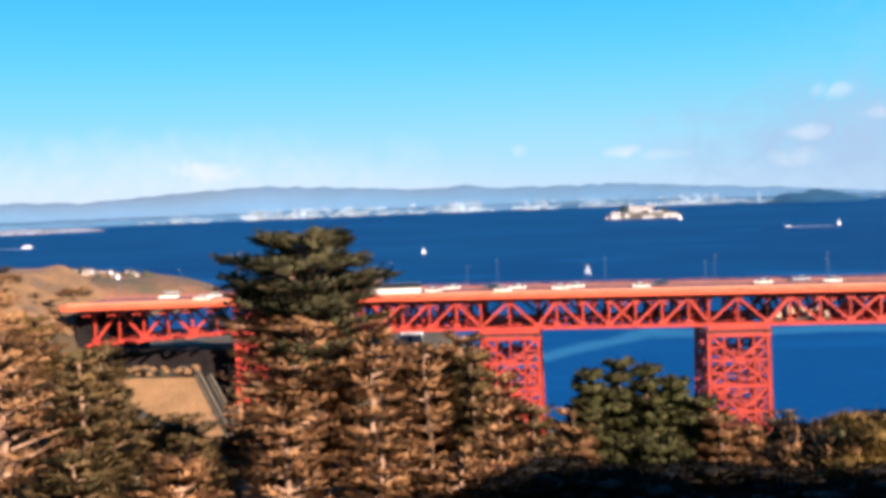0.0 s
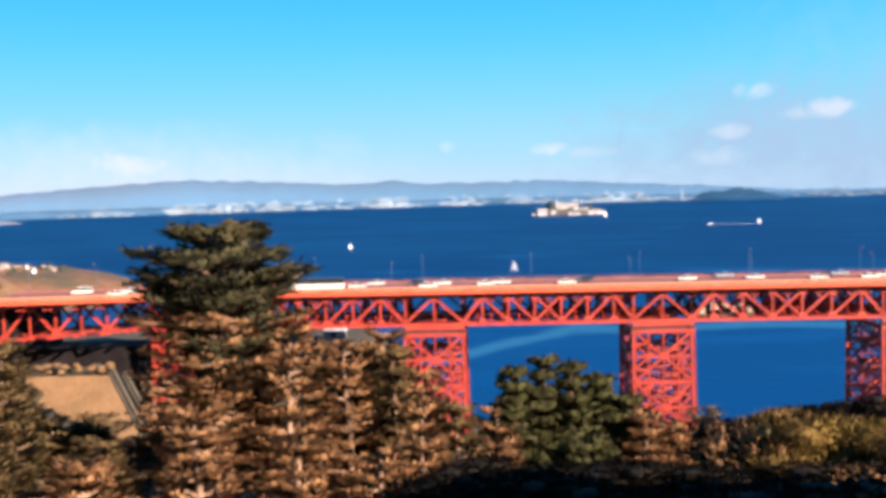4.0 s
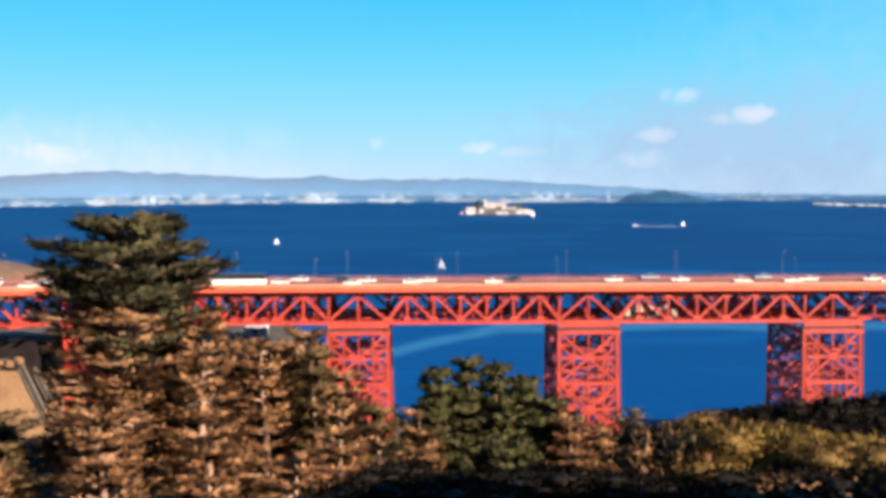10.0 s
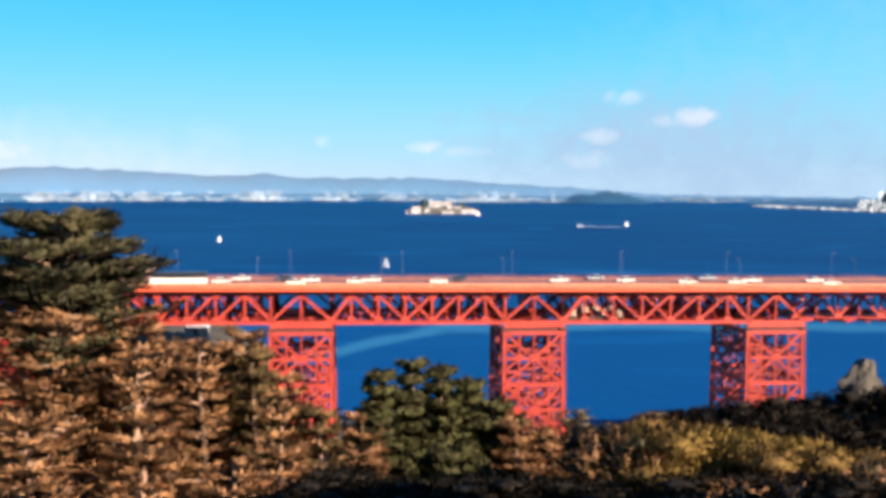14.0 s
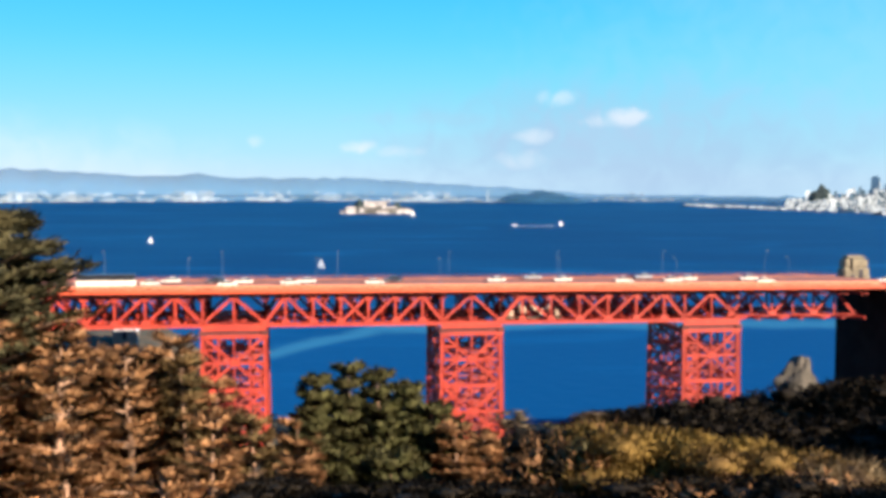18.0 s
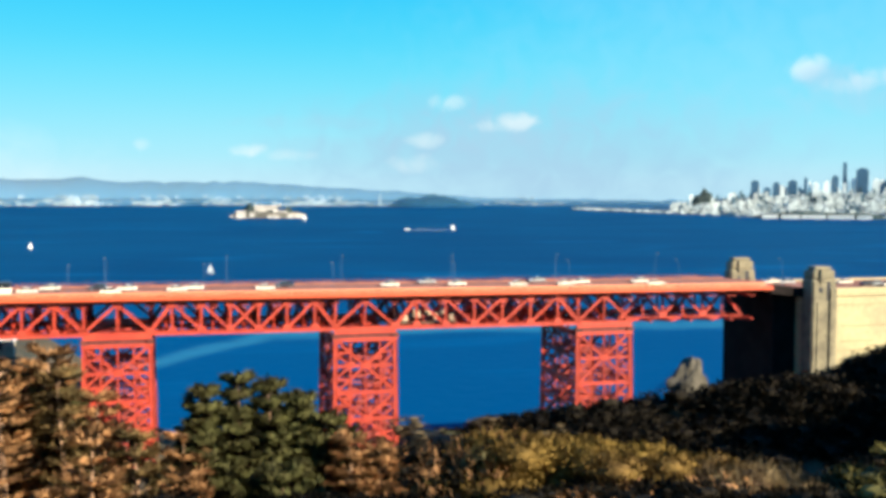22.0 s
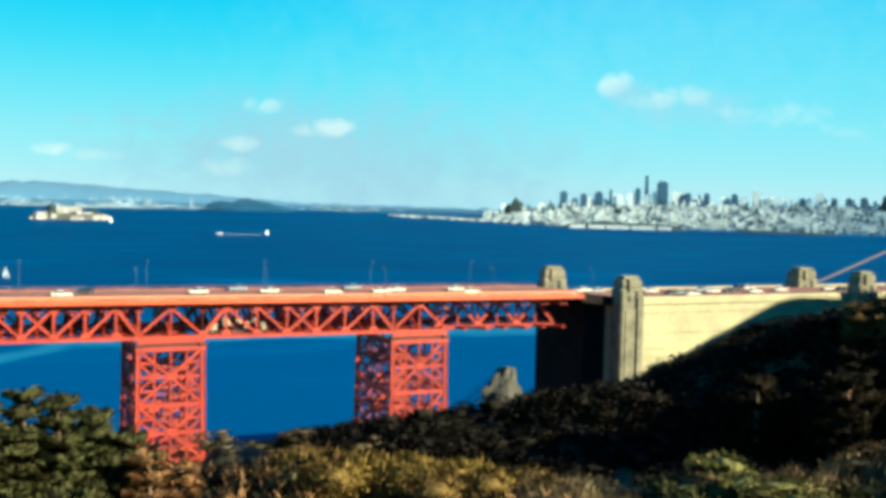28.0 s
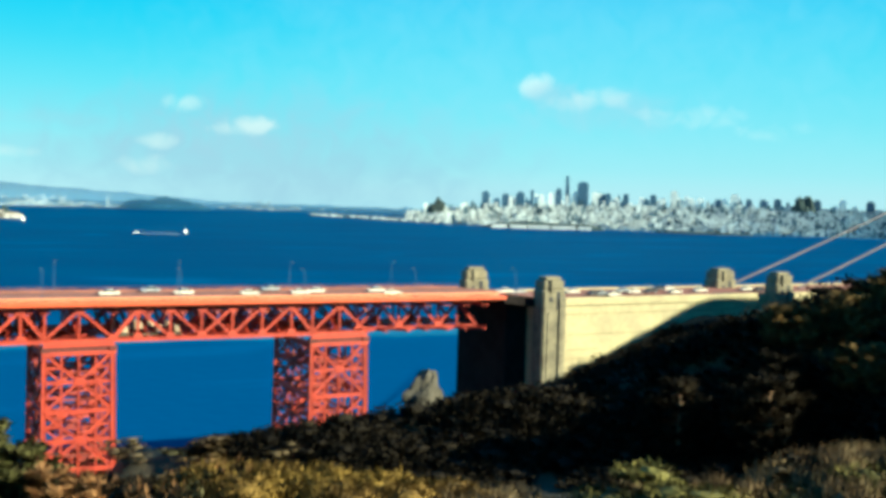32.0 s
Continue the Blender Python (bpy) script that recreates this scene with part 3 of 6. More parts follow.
def mound(name, cx, cy, wide, deep, high, mat, label, category, power=1.0, seed=0, kind="structure", n=34, lump=0.15):
    """A hill or island with an uneven top that comes down to the water all round, wide across the line of sight."""
    r = math.hypot(cx, cy)
    ux, uy = cy / r, -cx / r
    verts, faces = [], []
    for j in range(n + 1):
        for i in range(n + 1):
            u, v = 2 * i / n - 1, 2 * j / n - 1
            d = u * u + v * v
            h = max(0.0, 1 - d) ** power
            h *= 1 + lump * 2 * noise.noise((u * 2.4 + seed, v * 2.4, seed * 1.7)) + lump * noise.noise((u * 6 + seed, v * 6, 2))
            px, py = u * wide / 2, v * deep / 2
            verts.append((cx + ux * px - uy * py, cy + uy * px + ux * py, high * h - 1.5))
    for j in range(n):
        for i in range(n):
            a = j * (n + 1) + i
            faces.append((a, a + 1, a + n + 2, a + n + 1))
    return tagged(new(name, mesh_of(name, verts, faces, mat, True)), label, category, kind=kind)


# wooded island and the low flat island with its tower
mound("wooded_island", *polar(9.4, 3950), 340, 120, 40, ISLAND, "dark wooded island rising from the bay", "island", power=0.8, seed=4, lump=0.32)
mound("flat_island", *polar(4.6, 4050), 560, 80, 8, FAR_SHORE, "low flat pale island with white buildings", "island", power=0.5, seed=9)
flat = []
for _ in range(40):
    x, y = polar(rng.uniform(1.5, 7.6), 4040)
    flat.append((x, y, 2, rng.uniform(8, 30), 10, rng.uniform(5, 12)))
tagged(new("flat_island_buildings", boxes_mesh("flat_island_buildings", flat, FAR_TOWN)), "white hangars and houses on the flat island", "buildings", kind="stuff")
beacon = thing("island_tower", "tall white tower on the flat island", "tower", m=Matrix.Translation((*polar(6.65, 4030), 4)))
part("shaft", boxed(-5, 5, -5, 5, 0, 34), FAR_TOWN, beacon)
part("top", boxed(-2.5, 2.5, -2.5, 2.5, 34, 44), FAR_TOWN, beacon)
# the prison island
PX, PY = polar(0.75, 2760)
mound("rocky_island", PX, PY, 196, 76, 21, ISLE_ROCK, "rocky grey island with pale prison buildings", "island", power=0.42, seed=2, lump=0.25)
mound("island_trees", PX - 44, PY - 6, 34, 30, 33, PARK, "dark trees on the island's top", "trees", power=0.4, seed=6, kind="", lump=0.3)
mound("island_trees", PX + 52, PY - 6, 26, 24, 24, PARK, "dark trees on the island's slope", "trees", power=0.4, seed=7, kind="", lump=0.3)
for name, label, dx, dy, dz, w, d, h in (
        ("cell_house", "long pale cell house on the rocky island", -4, -10, 19, 58, 16, 11), ("barracks", "tall pale barracks at the island's landing", -66, -26, 5, 24, 10, 12),
        ("workshop", "low white workshop by the water", 70, -24, 4, 26, 8, 7), ("warehouse", "pale warehouse on the island's slope", 38, -22, 9, 22, 9, 8),
        ("guardhouse", "small pale guardhouse above the shore", -38, -30, 7, 12, 7, 7), ("boat_shed", "low white boat shed at the water", 14, -36, 1, 30, 7, 5),
        ("officers_house", "pale ruined house near the lighthouse", -22, -24, 14, 10, 7, 6), ("power_house", "pale power house with a low roof", 56, -30, 2, 14, 8, 8),
        ("chapel", "small pale chapel on the slope", 18, -26, 12, 9, 8, 9), ("quay_shed", "low white shed on the quay", -84, -20, 1, 16, 6, 5), ("laundry", "white laundry block above the rocks", 86, -16, 1, 10, 6, 7)):
    b = thing(name, label, "building", m=pose(PX + dx, PY + dy, dz, 0, 0, -0.7))
    part("wall", boxed(-w / 2, w / 2, -d / 2, d / 2, -6, h), ISLE_WALL, b)
    part("roof", boxed(-w / 2 - 0.5, w / 2 + 0.5, -d / 2 - 0.5, d / 2 + 0.5, h, h + 1.2), ROOF, b)
    for k in range(int(w // 5)):
        x = -w / 2 + (k + 0.5) * w / int(w // 5)
        part("window", boxed(x - 1.0, x + 1.0, -d / 2 - 0.08, -d / 2 + 0.1, h * 0.35, h * 0.75), GLASS_DARK, b)
b = thing("water_tower", "round rusty water tank on tall legs", "water tower", m=pose(PX + 30, PY - 12, 20))
tank = bmesh.new()
bmesh.ops.create_cone(tank, cap_ends=True, segments=12, radius1=3.6, radius2=3.4, depth=5, matrix=Matrix.Translation((0, 0, 13)))
part("tank", tank, ISLE_WALL, b)
for x in (-2.2, 2.2):
    for y in (-2.2, 2.2):
        part("leg", boxed(x - 0.35, x + 0.35, y - 0.35, y + 0.35, -2, 10.5), ISLE_ROCK, b)
b = thing("lighthouse", "slim grey lighthouse on the rocky island", "lighthouse", m=pose(PX - 30, PY - 12, 20))
part("shaft", boxed(-1.6, 1.6, -1.6, 1.6, 0, 15), CITY, b)
part("lantern", boxed(-1.2, 1.2, -1.2, 1.2, 15, 18), CITY_GREY, b)

# the city
CITY_AZ = [16.8, 18.5, 20, 21.5, 24, 26, 28, 31, 34, 38, 42, 46, 52]
CITY_D = [3620, 3500, 3380, 3250, 3060, 2960, 2880, 2960, 2940, 2920, 2950, 3000, 3000]
CITY_TOP = [-1.5, -1.42, -1.32, -1.0, -0.75, -0.65, -0.55, -0.35, -0.35, -0.3, -0.25, -0.2, -0.2]
mass, shade = [], []
for _ in range(6200):
    az = rng.uniform(17, 52) if rng.random() < 0.4 else rng.uniform(23, 52)
    f = rng.random()
    d0 = float(np.interp(az, CITY_AZ, CITY_D))
    d = d0 + 20 + f * 480
    top = 87 + (d0 + 500) * math.tan(radians(float(np.interp(az, CITY_AZ, CITY_TOP))))
    g = 3 + max(top - 6, 1) * f ** 0.8
    x, y = polar(az, d)
    if az < 22:
        f, d = f * 0.25, d0 + 20 + f * 0.25 * 480
        g, (x, y) = 2.0, polar(az, d)
    tall = rng.random() < 0.05 and az > 24
    dark = rng.random() < 0.27 + 0.35 * noise.noise((az * 1.4, f * 3, 2.0))
    (shade if dark else mass).append((x, y, g - 12, rng.uniform(4.5, 12), rng.uniform(5, 11), 12 + rng.uniform(1, 5 if az > 22 else 3) + tall * rng.uniform(6, 20)))
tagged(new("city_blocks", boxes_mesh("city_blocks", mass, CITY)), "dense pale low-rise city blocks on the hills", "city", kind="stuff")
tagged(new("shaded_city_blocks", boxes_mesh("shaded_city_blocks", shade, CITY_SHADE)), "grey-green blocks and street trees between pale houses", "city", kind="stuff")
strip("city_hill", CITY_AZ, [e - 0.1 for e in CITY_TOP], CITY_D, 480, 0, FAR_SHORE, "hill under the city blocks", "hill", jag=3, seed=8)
DOWNTOWN = [  # heading, height above the horizon in degrees, width in metres, dark
    (26.15, 0.1, 24, 1), (26.75, -0.25, 20, 1), (27.2, 0.0, 22, 1), (27.5, -0.2, 16, 1), (27.98, 0.12, 26, 1), (28.6, 0.25, 10, 1),
    (29.1, 0.0, 18, 0), (29.6, 0.1, 16, 0), (30.0, 0.35, 18, 1), (30.44, 1.15, 17, 1), (30.9, 0.2, 20, 0), (31.26, 0.72, 34, 1),
    (31.9, 0.2, 20, 0), (32.3, 0.1, 16, 1), (33.0, -0.05, 16, 0), (33.5, 0.15, 18, 1), (34.3, 0.0, 16, 0),
]
HILLTOPS = [
    (34.9, 0.15, 20, 1), (35.4, 0.0, 18, 0), (35.96, 0.38, 22, 0), (36.6, 0.1, 16, 0), (37.3, 0.05, 20, 0), (38.2, 0.0, 20, 1),
    (39.0, 0.28, 26, 0), (39.7, 0.05, 18, 1), (40.4, 0.05, 20, 1), (41.1, 0.1, 22, 1), (42.1, 0.2, 20, 1), (43.0, 0.1, 24, 1),
    (44.2, 0.15, 20, 0), (45.5, 0.1, 24, 1), (25.0, -0.55, 20, 0), (23.0, -0.62, 14, 0),
]
TOWERS = DOWNTOWN + HILLTOPS
for _ in range(120):  # lesser blocks between the towers
    az = rng.choice((rng.uniform(26, 46), rng.gauss(31, 2.2), rng.gauss(40, 2.5)))
    TOWERS.append((az, rng.uniform(-0.55, 0.06) + 0.14 * math.exp(-((az - 31) / 2.5) ** 2), rng.uniform(8, 20), rng.random() < 0.4))
for az, el, w, dark in TOWERS:
    d = 3420
    b = thing("city_tower", "blue-grey glass office tower in the skyline" if dark else "pale stone high-rise in the skyline", "skyscraper", "towers of the skyline", m=pose(*polar(az, d), 0, 0, 0, -az))
    h = 87 + d * math.tan(radians(el))
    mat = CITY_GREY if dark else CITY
    tall = el > 1
    me = bmesh.new()
    made = bmesh.ops.create_cube(me, size=1.0, matrix=Matrix.Translation((0, 0, h / 2 - (4 if tall else 0))) @ Matrix.Diagonal((w, w * 0.8, h, 1)))
    if tall:
        for v in made["verts"]:
            if v.co.z > h / 2:
                v.co.x *= 0.55
                v.co.y *= 0.55
    part("shaft", me, mat, b)
    if not tall:
        part("penthouse", boxed(-w * 0.3, w * 0.3, -w * 0.25, w * 0.25, h, h + 5), mat, b)
mound("city_park_hill", *polar(23.6, 3420), 90, 40, 64, PARK, "dark wooded knoll among the city blocks", "hill", power=0.7, seed=12)
mound("city_park_hill", *polar(42.35, 3380), 74, 40, 100, PARK, "dark wooded knoll above the city roofs", "hill", power=0.25, seed=17)
mound("waterfront_park", *polar(29.2, 2885), 330, 30, 17, PARK, "dark trees along the city waterfront", "park", power=0.4, seed=13)
mound("waterfront_park", *polar(37.5, 2880), 260, 30, 7, PARK, "dark trees along the city waterfront", "park", power=0.4, seed=15)
for k, (az, w) in enumerate(((26.9, 40), (27.9, 44), (29.0, 58), (30.3, 62), (31.4, 34))):
    b = thing("pier_shed", "long white pier shed at the water's edge", "pier shed", "pier sheds", m=pose(*polar(az, 2860), 0, 0, 0, -az))
    part("wall", boxed(-w / 2, w / 2, -8, 8, -1, 8), PIER, b)
    part("roof", boxed(-w / 2 - 0.5, w / 2 + 0.5, -9, 9, 8, 9.2), PIER, b)
    for q in range(int(w // 8)):
        x = -w / 2 + (q + 0.5) * 8
        part("door", boxed(x - 0.7, x + 0.7, -8.1, -7.9, 0, 3.5), CITY_GREY, b)

# near headland to the north with its houses, and a low spit behind it
HX, HY = -485.0, 790.0
headland = mound("north_headland", HX, HY, 330, 190, 32, HEADLAND, "dry brown headland with scrub and houses", "headland", power=0.42, seed=21, lump=0.08)
mound("far_spit", -1980, 3150, 640, 120, 16, SPIT, "low hazy pale spit reaching into the bay", "headland", power=0.5, seed=22)
for k in range(54):
    along, across = -150 + k * 4.7 + rng.uniform(-2.5, 2.5), rng.uniform(-30, 0)
    x, y = HX + along * 0.852 - across * -0.523, HY + along * 0.523 + across * 0.852
    h = min(headland.data.vertices, key=lambda v: (v.co.x - x) ** 2 + (v.co.y - y) ** 2).co.z + 0.4
    b = thing("house", "small pale house with a gabled roof on the headland", "house", "houses on the headland", m=pose(x, y, h, 0, 0, rng.uniform(10, 50)))
    w = rng.uniform(2.4, 5.6)
    wall_mat = (ISLE_WALL, ROOF, ROOF, HULL, HEADLAND)[rng.randrange(5)]
    part("wall", boxed(-w / 2, w / 2, -2.5, 2.5, -4, 1.7), wall_mat, b)
    roof = bmesh.new()
    vs = [roof.verts.new(p) for p in ((-w / 2 - 0.3, -2.9, 1.7), (w / 2 + 0.3, -2.9, 1.7), (w / 2 + 0.3, 2.9, 1.7), (-w / 2 - 0.3, 2.9, 1.7), (-w / 2, 0, 3.1), (w / 2, 0, 3.1))]
    for f in ((0, 1, 5, 4), (2, 3, 4, 5), (1, 2, 5), (3, 0, 4), (3, 2, 1, 0)):
        roof.faces.new([vs[i] for i in f])
    part("roof", roof, ROOF, b)
    part("window", boxed(-w * 0.25, w * 0.1, -2.56, -2.4, 0.2, 1.2), GLASS_DARK, b)
for k in range(22):
    along, across = rng.uniform(-140, 130), rng.uniform(-60, 6)
    x, y = HX + along * 0.852 + across * 0.523, HY + along * 0.523 + across * 0.852
    h = min(headland.data.vertices, key=lambda v: (v.co.x - x) ** 2 + (v.co.y - y) ** 2).co.z
    mound("headland_thicket", x, y, rng.uniform(10, 26), rng.uniform(8, 14), h + rng.uniform(2.5, 5), THICKET, "dark green thicket between the headland houses", "thicket", power=0.25, seed=60 + k, kind="", n=10, lump=0.12)

# ---------------------------------------------------------------- the steel viaduct
BRIDGE = pose(-16.587, 251.454, 0, 0, 0, 3.774)  # along the bridge, across it, up
TOWERS_AT = [(-81.6, -72.2), (-20.1, -6.1), (35.0, 48.9), (94.3, 107.9)]
TRUSS_END = 141.0
WIDTH = 25.0
SLOPE = -0.006


def drop(s):
    return SLOPE * s


def bend(s):
    """The approach beyond the first tower swings towards the headland."""
    return -0.15 * max(0.0, -66.0 - s)


def TOP(s):
    return 60.35 + drop(s)


def BOT(s):
    return 53.4 + drop(s) - 0.05 * max(0.0, -86.2 - s)


viaduct = thing("viaduct", "orange-red steel truss viaduct carrying a road on lattice towers", "bridge", m=BRIDGE)

# deck
S0, S1 = -123.0, 145.6


def sloped(name, s0, s1, n0, n1, z0, z1, mat, parent, label=""):
    bm = boxed(s0, -66.0, n0, n1, z0, z1)
    box(bm, -66.0, s1, n0, n1, z0, z1)
    for v in bm.verts:
        v.co.z += drop(v.co.x)
        v.co.y += bend(v.co.x)
    return part(name, bm, mat, parent, label)


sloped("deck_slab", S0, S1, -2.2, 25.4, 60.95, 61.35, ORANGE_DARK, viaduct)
sloped("roadway", S0, S1, 1.6, 23.6, 61.35, 61.5, ROADWAY, viaduct, "worn warm grey roadway")
for n0, n1, mat in ((-2.2, 1.3, KERB), (23.9, 25.4, ROADWAY)):
    sloped("sidewalk", S0, S1, n0, n1, 61.35, 61.65, mat, viaduct, "pale reddish sidewalk" if n0 < 0 else "dull brown sidewalk")
sloped("crash_barrier", S0, S1, 1.3, 1.6, 61.45, 62.4, BARRIER, viaduct, "pale crash barrier with low sunlight in its colour")
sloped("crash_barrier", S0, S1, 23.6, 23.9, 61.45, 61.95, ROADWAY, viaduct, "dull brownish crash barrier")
for n0, n1 in ((-2.5, -2.2), (25.4, 25.7)):
    sloped("fascia_girder", S0, S1, n0, n1, 60.95, 61.75, ORANGE_SUNLIT, viaduct)
for n, mat, picket, thick in ((-2.1, ORANGE_SUNLIT, 0.09, 0.12), (25.3, ROADWAY, 0.03, 0.05)):
    rail = sloped("railing", S0, S1, n - 0.07, n + 0.07, 62.46 - thick, 62.46, mat, viaduct)
    sloped("bottom_rail", S0, S1, n - 0.05, n + 0.05, 61.74, 61.82, mat, rail)
    # panels of closely set pickets, one to a bay
    bars = bmesh.new()
    xs = [k * 0.2 + d for k in range(18) for d in (0.0, picket)]
    zs = (0.0, 0.07, 0.38, 0.45)
    grid = {(i, j): bars.verts.new((x, 0, z)) for i, x in enumerate(xs) for j, z in enumerate(zs)}
    for i in range(len(xs) - 1):
        for j in range(3):
            if j != 1 or i % 2 == 0:
                bars.faces.new((grid[i, j], grid[i + 1, j], grid[i + 1, j + 1], grid[i, j + 1]))
    bmesh.ops.solidify(bars, geom=bars.faces[:], thickness=min(0.07, picket))
    me = bpy.data.meshes.new("railing_panel")
    bars.to_mesh(me)
    bars.free()
    me.materials.append(mat)
    post = bpy.data.meshes.new("rail_post")
    pb = boxed(-0.11, 0.11, -0.1, 0.1, 0, 0.86, bevel=0.03)
    pb.to_mesh(post)
    pb.free()
    post.materials.append(mat)
    s = S0
    while s < S1 - 3.9:
        part("rail_post", post, None, rail, m=Matrix.Translation((s, n + bend(s), 61.6 + drop(s))))
        part("railing_panel", me, None, rail, m=pose(s + 0.2, n + bend(s + 0.2), 61.86 + drop(s), 0, 0, 8.5 if s < -68 else 0))
        s += 3.9


def swung(name, a, b, *rest):
    """A member of the superstructure, following the bend of the approach."""
    return beam(name, (a[0], a[1] + bend(a[0]), a[2]), (b[0], b[1] + bend(b[0]), b[2]), *rest)


def gusset(q, n, z, up, mat, parent):
    g = bmesh.new()
    pts = [(-1.1, 0), (1.1, 0), (0.75, 1.15 * up), (-0.75, 1.15 * up)]
    vs = [g.verts.new((q + px, n + bend(q) + side * 0.3, z + 0.1 * up + pz)) for side in (-1, 1) for px, pz in pts]
    for f in ((0, 1, 2, 3), (7, 6, 5, 4), (0, 4, 5, 1), (1, 5, 6, 2), (2, 6, 7, 3), (3, 7, 4, 0)):
        g.faces.new([vs[i] for i in f])
    part("gusset_plate", g, mat, parent)


def truss(s0, s1, bays, n, mat):
    """One side of one span. Long spans: raking end posts, then panels whose diagonals lean towards the middle; short ones: a zigzag with posts."""
    t = swung("truss_span", (s0, n, BOT(s0)), (s1, n, BOT(s1)), 0.75, 0.85, viaduct, mat)
    swung("top_chord", (s0, n, TOP(s0)), (s1, n, TOP(s1)), 0.75, 0.75, t, mat)
    low, high = (lambda q: (q, n, BOT(q) + 0.4)), (lambda q: (q, n, TOP(q) - 0.35))
    if bays < 4:
        L = (s1 - s0) / bays
        for k in range(bays):
            a, c, b = s0 + k * L, s0 + (k + 0.5) * L, s0 + (k + 1) * L
            swung("diagonal", low(a), high(c), 0.55, 0.62, t, mat)
            swung("diagonal", high(c), low(b), 0.55, 0.62, t, mat)
            swung("post", low(c), high(c), 0.4, 0.42, t, mat)
            swung("post", low(a), high(a), 0.45, 0.5, t, mat)
            gusset(a, n, BOT(a), 1, mat, t)
            gusset(c, n, TOP(c), -1, mat, t)
        return t
    end = 0.115 * (s1 - s0)
    nodes = [s0 + end + k * (s1 - s0 - 2 * end) / (bays + 1) for k in range(bays + 2)]
    swung("end_post", low(s0), high(nodes[0]), 0.7, 0.85, t, mat)
    swung("end_post", low(s1), high(nodes[-1]), 0.7, 0.85, t, mat)
    for q in nodes:
        swung("post", low(q), high(q), 0.5, 0.55, t, mat)
        gusset(q, n, BOT(q), 1, mat, t)
        gusset(q, n, TOP(q), -1, mat, t)
    middle = (s0 + s1) / 2
    for a, b in zip(nodes, nodes[1:]):
        if (a + b) / 2 < middle + 0.1:
            swung("diagonal", high(a), low(b), 0.5, 0.6, t, mat)
        if (a + b) / 2 > middle - 0.1:
            swung("diagonal", low(a), high(b), 0.5, 0.6, t, mat)
    for q in (s0, s1):
        gusset(q, n, BOT(q), 1, mat, t)
    return t


def cross_frames(s0, s1, bays, sway=True):
    """Floor beams, sway frames and the lower laterals between the two trusses."""
    L = (s1 - s0) / bays
    fr = swung("floor_stringer", (s0, WIDTH / 2, TOP(s0) + 0.1), (s1, WIDTH / 2, TOP(s1) + 0.1), 0.5, 1.0, viaduct, ORANGE)
    for n in (4.2, 8.4, 16.8, 21):
        swung("stringer", (s0, n, TOP(s0) + 0.1), (s1, n, TOP(s1) + 0.1), 0.4, 0.9, fr, ORANGE)
    for k in range(bays * 2 + 1):
        s = s0 + k * L / 2
        swung("floor_beam", (s, 0, TOP(s) - 0.9), (s, WIDTH, TOP(s) - 0.9), 0.5, 2.0, fr, ORANGE)
        swung("cross_strut", (s, 0, BOT(s)), (s, WIDTH, BOT(s)), 0.6, 0.7, fr, ORANGE)
        for n0, n1 in ((0, WIDTH / 2), (WIDTH, WIDTH / 2)) if sway else ():
            swung("sway_brace", (s, n0, BOT(s)), (s, n1, TOP(s) - 1.6), 0.6, 0.62, fr, ORANGE)
            swung("sway_brace", (s, n1, BOT(s)), (s, n0, TOP(s) - 1.6), 0.6, 0.62, fr, ORANGE)
    for k in range(bays):
        a, b = s0 + k * L, s0 + (k + 1) * L
        for na, nb in ((0, WIDTH / 2), (WIDTH, WIDTH / 2)):
            swung("lateral_brace", (a, na, BOT(a)), (b, nb, BOT(b)), 0.75, 0.4, fr, ORANGE)
            swung("lateral_brace", (a, nb, BOT(a)), (b, na, BOT(b)), 0.75, 0.4, fr, ORANGE)


def land_at(s, n):
    p = BRIDGE @ Vector((s, n, 0))
    return float(land(p.x, p.y))


